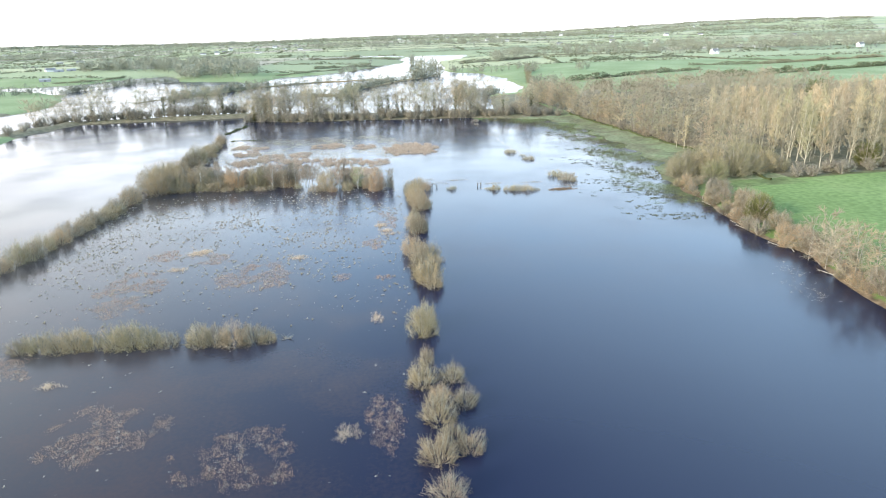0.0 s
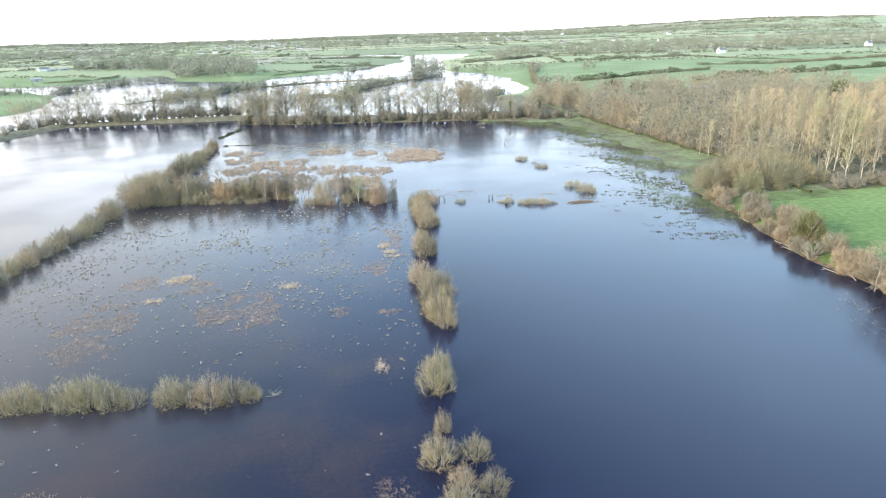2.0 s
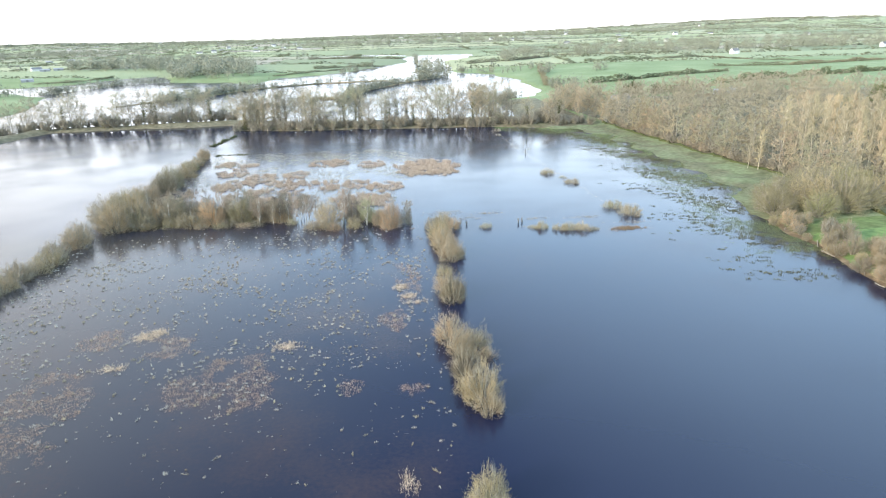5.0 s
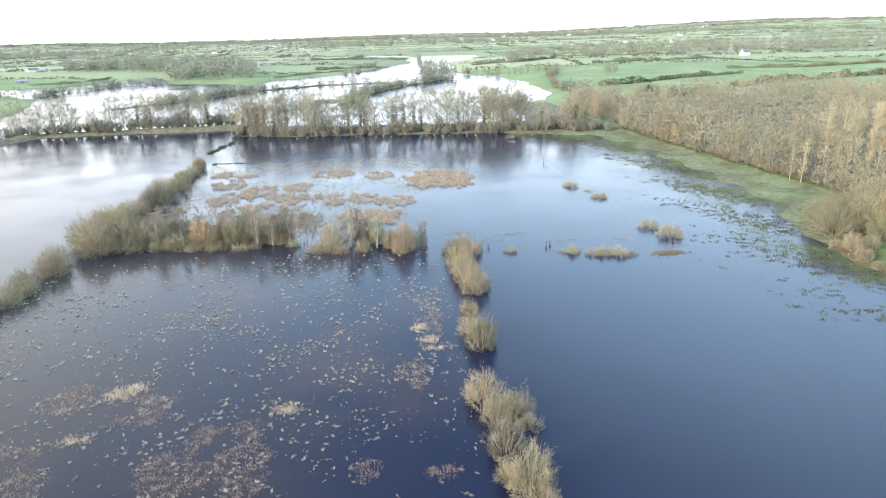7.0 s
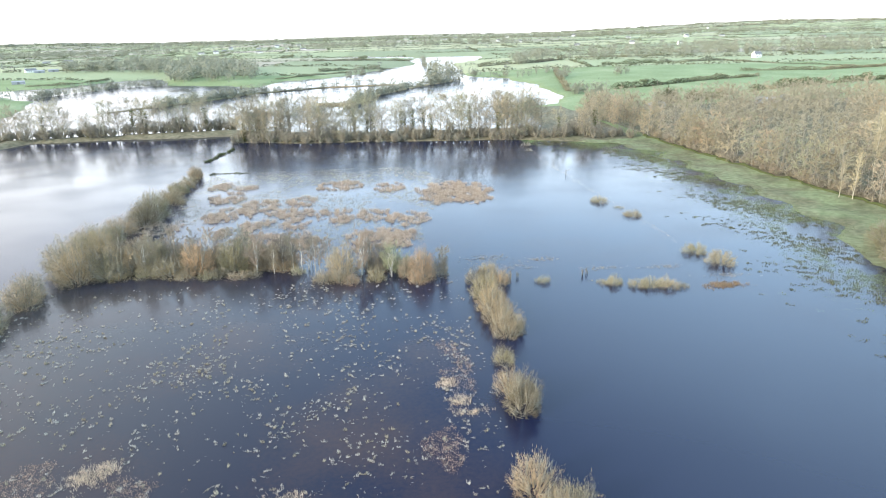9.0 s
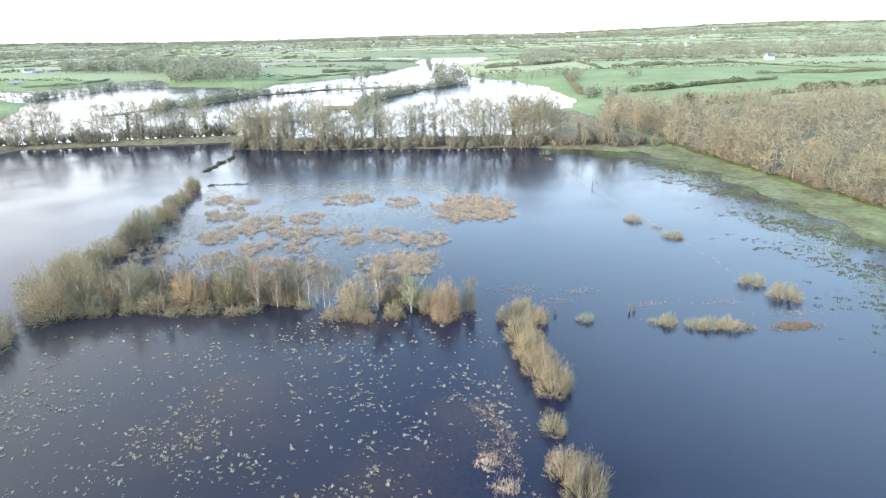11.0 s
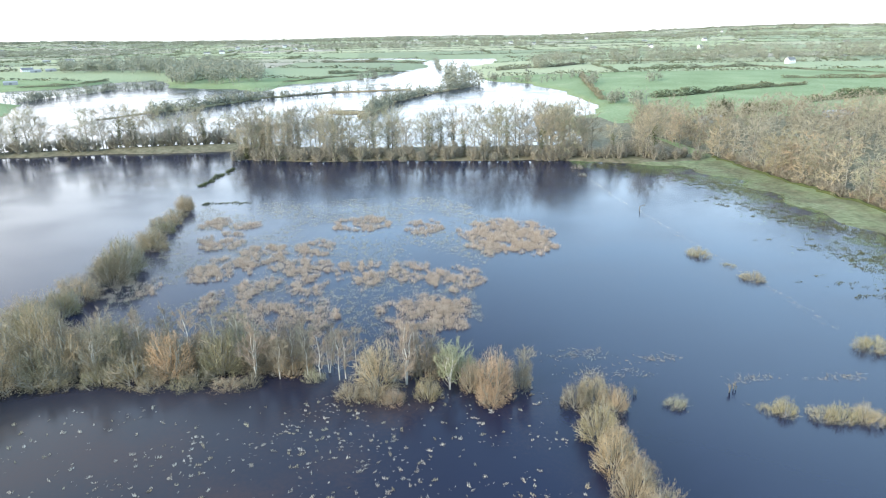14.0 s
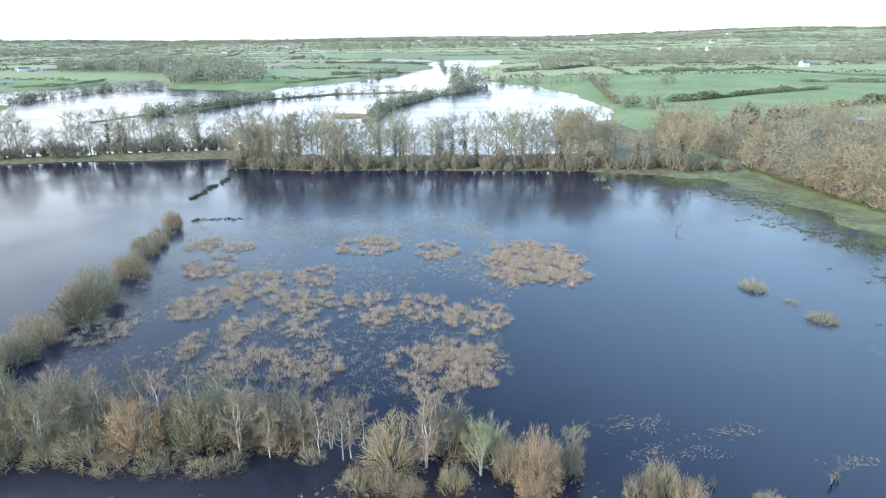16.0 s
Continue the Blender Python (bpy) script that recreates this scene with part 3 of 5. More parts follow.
def build_ground():
    xs, ys = spaced(-3600, -190, 135, 3600, 2.6), spaced(-1200, -90, 420, 3500, 3.0)
    gx, gy = np.meshgrid(xs, ys)
    v = np.stack([gx, gy, land(gx, gy)], -1).reshape(-1, 3)
    nx = len(xs)
    i = (np.arange(len(ys) - 1)[:, None] * nx + np.arange(nx - 1)).ravel()
    f = np.concatenate([np.c_[i, i + 1, i + nx + 1], np.c_[i, i + nx + 1, i + nx]])
    me = tri_mesh("ground", v, f, GROUND)
    me.polygons.foreach_set("use_smooth", np.ones(len(f), bool))
    tagged(new("ground", me), "green winter pasture with flooded hollows", "ground", kind="structure")
    w = tri_mesh("water", [(-420, -90, 0), (170, -90, 0), (170, 1290, 0), (-420, 1290, 0)], [(0, 1, 2), (0, 2, 3)], WATER)
    tagged(new("water", w), "still blue flood water over drowned fields", "flood water", kind="structure")


build_ground()


def height(x, y):
    return float(land(np.array([x]), np.array([y]))[0])


# ---- willow shrubs in the flood ----
WIL = [shrub_proto(11 + i, "willow_shrub", WILLOW, WIL_BARK, n=1100, lobes=2 + i % 3) for i in range(5)]
YEL = [shrub_proto(21 + i, "willow_shrub", YELLOWWIL, WIL_BARK, n=1050, lobes=2 + i) for i in range(2)]
ALD = [shrub_proto(31 + i, "alder_shrub", ALDER, BARK, r=2.2, h=4.2, n=820, lobes=3) for i in range(2)]
OSI = [shrub_proto(41, "osier_shrub", OSIER, BARK, r=2.2, h=4.6, n=1600, lobes=2)]
LICHENBUSH = shrub_proto(37, "willow_shrub", LICHEN, WIL_BARK, r=2.2, h=3.6, n=1000, lobes=2)
OLV = [shrub_proto(51 + i, "olive_shrub", OLIVE, BARK, r=2.6, h=4.2, n=1150, thick=0.036, lobes=2 + i) for i in range(3)]


BIG = [shrub_proto(55 + i, "thicket_shrub", OLIVE, BARK, r=4.2, h=6.4, n=1900, thick=0.039, lobes=2 + i, brush=0.72) for i in range(2)]


def plant(protos, x, y, s, label, group="", tall=1.0, cat="shrub"):
    z = height(x, y)
    o = put(random.choice(protos), x, y, min(0.0, z) if z < 0.2 else z, s * 1.03, None, tall)
    return tagged(o, label, cat, group)


def grow(protos, x, y, wide, high, label, group="", cat="shrub"):
    """A shrub of that width and height; (x, y) is the near side of its foot."""
    p, y = random.choice(protos), y + 0.24 * wide
    w, h = SIZE[p.name]
    z = height(x, y)
    o = put(p, x, y, min(0.0, z) if z < 0.2 else z, wide / w, None, high / h * w / wide)
    return tagged(o, label, cat, group)


ROW_LABEL = "tan bare willow shrub standing in flood water"
for x, y, s, tall in ((5.6, 78.6, 1.15, 1.3), (6.3, 81.6, 1.0, 1.3), (5.5, 70.4, 0.55, 1.8), (4.5, 65.2, 1.05, 1.1), (8.1, 65.7, 0.95, 1.0), (6.4, 62.0, 0.8, 1.0), (5.8, 57.5, 1.1, 1.15),
                      (9.0, 60.4, 0.95, 0.9), (6.9, 54.1, 0.8, 1.0), (5.1, 50.8, 1.15, 1.0), (8.4, 51.9, 0.95, 0.95), (6.4, 113.0, 1.2, 1.2), (9.0, 109.6, 1.15, 1.15), (7.3, 109.0, 1.0, 1.3),
                      (10.3, 107.7, 0.8, 0.9), (5.4, 106.5, 0.5, 0.8), (7.2, 103.9, 1.1, 1.2), (8.2, 98.0, 1.3, 1.25), (8.7, 95.6, 0.95, 1.1), (7.1, 99.4, 1.0, 1.1), (8.2, 137.2, 0.85, 1.1), (7.6, 129.8, 1.0, 1.2),
                      (8.3, 126.4, 1.25, 1.3), (8.8, 128.8, 1.0, 1.1), (8.7, 164.2, 1.0, 1.1), (10.9, 164.8, 1.1, 1.2), (12.5, 162.9, 1.0, 1.1), (9.3, 157.9, 1.2, 1.2), (10.6, 156.0, 1.0, 1.1),
                      (9.2, 153.0, 1.15, 1.25), (10.8, 151.1, 1.0, 1.1), (9.4, 148.6, 1.1, 1.2), (10.2, 144.7, 1.25, 1.15), (11.5, 146.7, 0.9, 1.0)):
    plant(WIL, x, y, s * 0.84, ROW_LABEL, "willow shrubs along the drowned ditch", tall * 1.24)
plant(ALD, 5.5, 45.1, 1.0, "pinkish bare alder shrub standing in flood water", "willow shrubs along the drowned ditch")
for x, y, s in ((-53.6, 81.9, 0.5), (-48.4, 81.6, 0.9), (-46.0, 81.7, 1.1), (-43.3, 81.5, 1.1), (-41.0, 81.4, 1.05), (-38.9, 81.2, 0.85), (-35.9, 81.2, 1.1), (-33.8, 81.0, 1.15), (-31.4, 80.9, 1.0), (-28.9, 80.7, 0.85),
                (-24.8, 80.5, 1.05), (-22.6, 80.3, 1.05), (-20.1, 79.9, 1.1), (-17.5, 80.0, 1.05), (-15.7, 80.0, 0.75)):
    plant(WIL, x, y, s * 0.93, "grey-tan bare willow shrub in a short drowned hedge", "willow shrubs of the short hedge", random.uniform(1.05, 1.3))
for x, y, w, h in ((45.0, 210.0, 4.6, 2.8), (44.2, 212.6, 2.4, 1.3), (47.5, 204.2, 3.0, 1.8), (48.0, 200.8, 2.4, 0.9), (48.3, 197.4, 4.4, 2.6), (47.3, 198.4, 2.6, 1.8), (48.6, 188.2, 2.0, 1.2),
                   (50.0, 172.0, 4.4, 3.2), (51.8, 166.0, 5.2, 3.8), (30.6, 159.6, 3.0, 3.0), (28.8, 160.2, 2.6, 2.0), (27.2, 161.6, 2.0, 1.4), (34.0, 158.2, 3.4, 2.6), (35.8, 157.8, 3.4, 3.0),
                   (38.4, 157.2, 3.6, 3.0), (40.4, 156.8, 2.6, 2.2)):
    grow(YEL, x, y, w, h, "low yellow-tan willow bush alone in open flood water", "lone bushes in the eastern pool")
grow([LICHENBUSH], 19.6, 162.2, 2.7, 2.5, "pale green lichened bush alone in open flood water", "lone bushes in the eastern pool")

WEST = ((-70, 106, 4.5, 4.5), (-69, 111, 4.5, 5), (-68.2, 115, 4, 5), (-67.4, 119.5, 5, 6), (-65.8, 122, 4.5, 5.5), (-66.2, 127, 5, 5.2), (-65, 131.5, 5, 4.8), (-65.2, 136, 5.5, 5), (-64, 140.5, 5, 4.6), (-63.8, 145, 5.5, 5),
        (-62.2, 149, 5, 4.4), (-62.0, 153, 5.5, 4.6), (-62.6, 157, 5, 5.2), (-61.4, 163, 5.6, 6.2), (-62.4, 167.5, 5, 6))
for x, y, w, h in WEST:
    grow(WIL if w < 5.5 else OLV, x, y, w, h, "grey-tan willow shrub along the western hedge", "shrubs of the western hedge")
for x, y, w, h in ((-57.5, 172.5, 7.5, 8.2), (-60.5, 177, 8, 8.4), (-55.5, 179.5, 8.5, 8.6), (-59.0, 184.5, 8, 8), (-53.0, 174.0, 6, 6.4), (-62.2, 190, 6.5, 6.6), (-60.4, 195.6, 6, 5.8), (-60.2, 201, 7.4, 5.4), (-57.4, 207.5, 7.6, 6.8),
                   (-57.4, 212, 8.6, 8), (-61.2, 215, 5, 3.8), (-56.8, 225.6, 6.4, 5.8), (-57.6, 229, 4.4, 4), (-58.2, 237.5, 5.4, 4.4), (-61.2, 245.4, 4.4, 3), (-59.2, 250, 5, 3.2), (-57.8, 243.8, 4.6, 4), (-58.5, 255.6, 4.2, 5.6), (-59.2, 258.5, 3.2, 4)):
    grow(BIG if w > 6 else OLV, x, y, w, h, "rounded olive shrub along the western hedge", "shrubs of the western hedge")

# ---- the cross hedge: shrubs below, small bare trees above ----
BIRCH = [tree_proto(61 + i, "birch_sapling", (GREYBIRCH, ALDER, GREYBIRCH)[i], PALE_BARK, h=8.5, crown=2.1, base=0.25, limbs=22, subs=4, sprays=9, rise=0.6, trunk_r=0.075, twig=0.024, stems=1 + i % 2) for i in range(3)]
PURPLE = tree_proto(66, "birch_sapling", GREYBIRCH, PALE_BARK, h=7.0, crown=2.2, base=0.2, limbs=24, subs=5, sprays=9, rise=0.7, trunk_r=0.06, twig=0.02)
LICHENED = tree_proto(64, "lichened_sapling", LICHEN, PALE_BARK, h=6.5, crown=2.4, base=0.12, limbs=24, subs=5, sprays=9, rise=0.6, trunk_r=0.075, twig=0.024, stems=3)
GREYSAP = tree_proto(67, "pale_sapling", GREYBIRCH, PALE_BARK, h=8.0, crown=2.6, base=0.14, limbs=26, subs=5, sprays=8, rise=0.65, trunk_r=0.085, twig=0.024, stems=3)
HEDGE_KINDS = {
    "olive": (OLV, "dense olive-grey shrub in the flooded cross hedge"), "tan": (WIL, "rounded tan willow in the flooded cross hedge"),
    "grey": (ALD, "grey-brown alder shrub in the flooded cross hedge"), "osier": (OSI, "osier with orange-brown twigs in the cross hedge"),
    "yellow": (YEL, "broad yellow-tan willow dome in the cross hedge"), "green": ([LICHENBUSH], "green lichened shrub in the flooded cross hedge"),
}
for kind, x, y, w, h in (("olive", -49.9, 176, 5, 6.8), ("grey", -47.2, 177.5, 5.4, 7.6), ("tan", -46.3, 174.2, 3.6, 3.8), ("olive", -42.3, 174.0, 5.2, 5), ("olive", -44.6, 178.5, 5, 6.4), ("olive", -40.6, 177.2, 4, 4.8),
                         ("osier", -38.2, 174.8, 5.2, 7), ("tan", -35.9, 172.2, 3.6, 2.6), ("olive", -34.2, 172.8, 3.6, 3), ("olive", -32.2, 174.8, 5, 7.8), ("green", -30.1, 177.5, 5.4, 6.8), ("tan", -30.8, 171.4, 3.2, 2.6),
                         ("olive", -28.2, 171.8, 3.2, 2.6), ("grey", -25.3, 175, 3.8, 6.6), ("olive", -27.6, 177, 4.4, 6), ("green", -20.8, 172.4, 2.4, 2.8), ("yellow", -13.0, 169.8, 5.2, 7.2), ("tan", -16.2, 167.6, 3, 3.6),
                         ("osier", -11.4, 166.4, 2.8, 3.0), ("tan", -13.6, 167.2, 3.2, 3.8), ("olive", -7.6, 171.8, 4, 6), ("tan", -7.4, 166.8, 2.6, 4), ("green", -2.9, 170.9, 3.6, 4.6), ("tan", -2.2, 168.0, 3, 5.4),
                         ("osier", 0.2, 166.4, 4.4, 7.2), ("osier", -0.6, 164.8, 2.6, 4), ("grey", 3.5, 168.0, 2.4, 5), ("olive", -53.2, 177, 5, 6.6), ("tan", -37.0, 178, 4, 5), ("grey", -22.6, 175.6, 3.6, 5.0),
                         ("olive", -46.8, 181, 5, 6), ("olive", -49.6, 182, 6, 6.6), ("tan", -51.2, 173.8, 4, 4), ("tan", -39.9, 172.4, 3.4, 2.8), ("olive", -5.0, 172.6, 3.4, 5)):
    protos, label = HEDGE_KINDS[kind]
    grow(protos, x, y, w * 1.15, h, label, "shrubs of the cross hedge")
for i in range(26):
    x = -54 + 32 * (i + random.random()) / 26
    y = float(np.interp(x, (-54, -22), (178, 175))) + random.uniform(-1.5, 3)
    grow(WIL[:3] + OLV[:2] + OSI + ALD[:1], x, y, random.uniform(3.6, 5.4), random.uniform(4.0, 6.4), "dense brown-grey shrub inside the flooded cross hedge", "shrubs of the cross hedge")
for proto, x, y, h in ((BIRCH[0], -42.7, 179.4, 7.8), (BIRCH[1], -39.7, 183.0, 6.4), (BIRCH[0], -43.6, 180.6, 7.4), (BIRCH[2], -36.2, 178.5, 7.8), (GREYSAP, -27.9, 174.6, 7.8), (GREYSAP, -30.6, 179.2, 7.4), (BIRCH[2], -25.6, 176.4, 6.6),
                       (PURPLE, -23.4, 174.6, 6.6), (PURPLE, -21.6, 174.2, 6.8), (PURPLE, -22.4, 177, 6.4), (BIRCH[0], -19.9, 173.2, 6.8), (BIRCH[1], -19.0, 174.4, 6), (BIRCH[0], -17.7, 172.6, 7.1), (BIRCH[0], -16.9, 172.8, 6.8),
                       (BIRCH[2], -15.8, 175.4, 6), (BIRCH[0], -18.6, 176.6, 6.2), (GREYSAP, -9.8, 170.6, 8.2), (GREYSAP, -8.4, 172.4, 7.2), (LICHENED, -4.8, 169.0, 5.8), (PURPLE, 3.6, 168.6, 5.2), (BIRCH[1], -48.4, 179.5, 7.6),
                       (GREYSAP, -47.0, 175.8, 7.2), (BIRCH[2], -33.6, 179, 7.2), (BIRCH[1], -51.6, 180.5, 7), (PURPLE, -24.8, 173.6, 5.6), (BIRCH[1], -6.4, 173.4, 6.2)):
    full = {"pale_sapling": 8.0, "lichened_sapling": 6.5}.get(proto.name.split(".")[0], 7.0 if proto is PURPLE else 8.5)
    o = put(proto, x, y, -0.2, h / full)
    tagged(o, {"pale_sapling": "many-stemmed pale grey sapling in the cross hedge", "lichened_sapling": "pale green lichened sapling at the hedge's end"}.get(proto.name.split(".")[0], "slender bare birch with a pale trunk in water"), "tree", "saplings of the cross hedge")

# ---- the tree belt on the north bank ----
ASHES = [tree_proto(71 + i, "ash_tree", ASH, BARK, h=16.5, crown=5.4 + 0.5 * (i % 3), base=0.14 + 0.05 * (i % 2), limbs=28, subs=4, sprays=6, rise=0.42, up=0.05, twig=0.044, trunk_r=0.22, ivy=IVY if i == 2 else None) for i in range(5)]
UNDER = [shrub_proto(91 + i, "hedge_shrub", ASH, BARK, r=2.6, h=5.5, n=155, thick=0.07) for i in range(2)]


def belt_front(x):
    return np.interp(x, (-60.7, -27.2, 6.9, 46.8, 83.5), (320.6, 313.3, 309.6, 303.4, 297.7))


for i in range(86):
    x = -60.7 + 146 * random.random()
    y = belt_front(x) + 1 + random.random() ** 1.5 * 15
    o = put(random.choice(ASHES), x, y, max(height(x, y), -0.2) - 0.1, random.uniform(0.58, 0.98))
    tagged(o, "tall bare ash in the lakeside belt", "tree", "trees of the lakeside belt")
for i in range(96):
    x = -60.7 + 146 * (i + random.random()) / 96
    plant(UNDER, x, float(belt_front(x)) + random.uniform(-1.2, 4), random.uniform(0.6, 1.1), "brushy grey-tan undergrowth at the water's edge", "undergrowth of the belt", random.uniform(0.8, 1.3))
for i in range(38):
    x = -62.6 - 104 * (i + random.random()) / 38
    y = 342.5 + (x + 102) * 0.1 + random.uniform(-1, 4)
    o = put(random.choice(ASHES), x, y, max(height(x, y), 0) - 0.1, random.uniform(0.5, 0.92))
    tagged(o, "spreading bare tree on the low embankment", "tree", "trees on the embankment")
for i in range(54):
    x = -64.5 - 102 * (i + random.random()) / 54
    plant(UNDER, x, 343 + (x + 102) * 0.1 + random.uniform(-1.5, 3), random.uniform(0.6, 1.35), "low scrub on the grassy embankment", "scrub on the embankment")

for x, y in ((-156.4, 298.0), (-159.1, 285.8), (-161.9, 271.8), (-158.3, 279.5), (-155.4, 309.1)):
    plant(UNDER, x, y, random.uniform(0.8, 1.2), "dark scrub on the western spit", "scrub on the embankment")

# ---- the wood and poplars on the east side ----
POPS = [tree_proto(111 + i, "poplar_tree", POPLAR, POP_BARK, h=20, crown=3.6, base=0.16, limbs=34, subs=4, sprays=6, rise=1.02, trunk_r=0.2, twig=0.048) for i in range(4)]
WOODS = [tree_proto(121 + i, "woodland_tree", ALDER if i == 1 else ASH, WOOD_BARK, h=12.5, crown=4.1, base=0.08, limbs=20, subs=4, sprays=5, rise=0.30, up=0.03, trunk_r=0.13, twig=0.055) for i in range(3)]


def wood_edge(y):
    return np.interp(y, (153, 193, 212, 232, 260, 298, 331), (100, 102, 100, 98, 95.3, 91.2, 83))


for i in range(112):
    y = 158 + 62 * ((i // 16) + random.uniform(-0.2, 0.2)) / 6.6
    x = 108 + 66 * ((i % 16) + random.uniform(-0.3, 0.3)) / 15 + (y - 150) * 0.12
    o = put(random.choice(POPS), x, y, height(x, y) - 0.1, random.uniform(0.76, 0.96))
    tagged(o, "tall cream-barked bare poplar in the plantation", "tree", "poplars of the plantation")
for i in range(240):
    y = 162 + 188 * random.random() ** 0.75
    x = wood_edge(y) + (random.uniform(0.0, 6) if i < 110 else 5 + (90 + 60 * (y > 260)) * random.random() ** 1.15)
    if y < 216 and x > 108:
        continue
    o = put(random.choice(WOODS), x, y, height(x, y) - 0.1, random.uniform(0.55, 1.04))
    tagged(o, "bare brown woodland tree behind the wet meadow", "tree", "trees of the eastern wood")
SALLOW = [shrub_proto(58 + i, "sallow_thicket", SALLOW_TWIG, BARK, r=4.2, h=6.2, n=1800, thick=0.039, lobes=3, brush=0.75) for i in range(2)]
for x, y, w, h in ((80, 157.5, 8, 6.4), (84, 160, 10, 7.6), (88, 156.5, 10, 8.4), (92, 154, 9, 8), (96.5, 155, 9, 7.6), (86, 152.5, 7, 6), (91, 161, 11, 9), (97, 161, 10, 8.6), (101.5, 157.5, 8, 6.6), (104, 163, 9, 7.4),
                   (84, 167, 7, 6), (90, 168, 9, 7.6), (96, 168, 9, 7.8), (103, 169, 9, 7), (106, 157, 6, 5)):
    grow(SALLOW, x, y, w, h, "broad grey-tan sallow thicket on the bank", "sallows on the bank")
for x, y, h in ((99.6, 199.5, 11), (98.2, 202, 10)):
    tagged(put(POPS[0], x, y, height(x, y) - 0.1, h / 20), "young cream-barked poplar before the wood", "tree", "poplars of the plantation")
for x, y, s, kind in ((77.5, 138.4, 0.8, 1), (78.1, 133.4, 1.0, 1), (81.1, 139.5, 1.0, 1), (80.2, 128.4, 1.2, 0), (79.8, 123.4, 1.2, 1), (76.7, 121.8, 0.7, 0), (77.3, 111.2, 1.1, 0), (75.8, 106.7, 0.9, 0),
                      (77.4, 103.2, 1.0, 1), (76.6, 98.1, 1.1, 1), (74.5, 79.9, 1.3, 1), (73.5, 74.9, 1.2, 1), (76.1, 75.9, 1.3, 1), (72.6, 67.8, 1.2, 1)):
    plant(ALD if kind else WIL, x, y, s, "reddish bare alder bush on the eroded bank" if kind else "tan sallow bush on the eroded bank", "bushes on the eroded bank", 1.1)
WOODS2 = [tree_proto(131 + i, "woodland_tree", ALDER if i == 1 else ASH, BARK, h=12, crown=4.5, base=0.1, limbs=12, subs=3, sprays=5, rise=0.30, up=0.02, trunk_r=0.13, twig=0.085) for i in range(3)]


def joined(name, protos, mats, mat, part_name):
    """One mesh out of many placed copies of the protos' part of that name."""
    vs, fs, n0 = [], [], 0
    raw = {}
    for m in mats:
        me = next(c.data for c in random.choice(protos).children if c.name.split(".")[0] == part_name)
        if me.name not in raw:
            v, f = np.empty(len(me.vertices) * 3, np.float32), np.empty(len(me.loops), np.int32)
            me.vertices.foreach_get("co", v), me.loops.foreach_get("vertex_index", f)
            raw[me.name] = (v.reshape(-1, 3), f.reshape(-1, 3))
        v, f = raw[me.name]
        a = np.array(m)
        vs.append(v @ a[:3, :3].T + a[:3, 3])
        fs.append(f + n0)
        n0 += len(v)
    return new(name, tri_mesh(name, np.concatenate(vs), np.concatenate(fs), mat))


deep = []
for i in range(520):
    x, y = random.uniform(96, 240), random.uniform(155, 385)
    if x < wood_edge(y) + 14:
        continue
    z = random.uniform(0.65, 0.95)
    deep.append(Matrix.Translation((x, y, height(x, y) - 0.1)) @ Matrix.Rotation(random.uniform(0, 6.28), 4, "Z") @ Matrix.Diagonal((z, z, z, 1)))
for pname, mat in (("crown", ASH), ("trunk", BARK)):
    random.seed(77)
    tagged(joined("inner_wood", WOODS2, deep, mat, pname), "bare brown trees deep in the eastern wood", "wood", kind="stuff")
random.seed(3)
for i in range(64):
    y = 172 + 125 * (i + random.random()) / 64
    plant(UNDER + ALD[:1], float(wood_edge(y)) + random.uniform(0.6, 2.6), y, random.uniform(0.6, 1.0), "brown bramble and scrub along the wood's foot", "scrub of the eastern wood", random.uniform(0.6, 0.9))
for i in range(30):
    x, y = random.uniform(104, 170), random.uniform(150, 157)
    plant(UNDER, x, y, random.uniform(0.6, 1.0), "grey scrub under the poplars", "scrub of the eastern wood", 0.8)
for i in range(70):
    y = 70 + 84 * (i + random.random()) / 70
    x = float(np.interp(y, EAST_BANK[:10, 1], EAST_BANK[:10, 0])) + 0.3 + 6.5 * random.random() ** 1.8
    plant(ALD + WIL[:2] + UNDER[:1], x, y, random.uniform(0.45, 0.85), "low scrub overhanging the eroded bank", "bushes on the eroded bank", random.uniform(0.8, 1.2))
EVER = [shrub_proto(151, "evergreen_tree", GORSE, BARK, r=2.4, h=5.0, n=1300, thick=0.06), shrub_proto(152, "evergreen_tree", GREENHEDGE, BARK, r=2.2, h=5.0, n=1300, thick=0.06)]
IVYB = [shrub_proto(57, "ivy_clad_bush", IVY, BARK, r=2.4, h=5.0, n=2400, thick=0.05, lobes=3, loose=0.6)]
for x, y, s in ((77.6, 118.5, 1.2), (79.6, 121, 0.9), (131, 158, 1.5), (137, 190, 2.4), (141, 194, 2.2), (206, 290, 2.3)):
    plant(IVYB, x, y, s, "green ivy-clad bush on the bank", "bushes on the eroded bank")
for i in range(11):
    x, y = 73.6 + random.uniform(0, 2.8), 82 + i * 1.5
    o = put(random.choice(WOODS), x, y, height(x, y) - 0.1, random.uniform(0.6, 0.82))
    tagged(o, "slim bare alder leaning over the flood", "tree", "alders on the bank")

# ---- dark scrub, reeds, tussocks ----
rng = np.random.default_rng(5)


def stuff(name, g, mat, label, cat):
    return tagged(new(name, g.mesh(name, mat)), label, cat, kind="stuff")


g = Geo()
t = np.r_[rng.uniform(0, 0.62, 30), rng.uniform(0.72, 1.0, 10)]
tufts(g, rng, np.c_[-61.6 + 4.3 * t, 282 + 25 * t] + rng.normal(0, 0.6, (40, 2)), 14, 0.75, 0.26, 0.05)
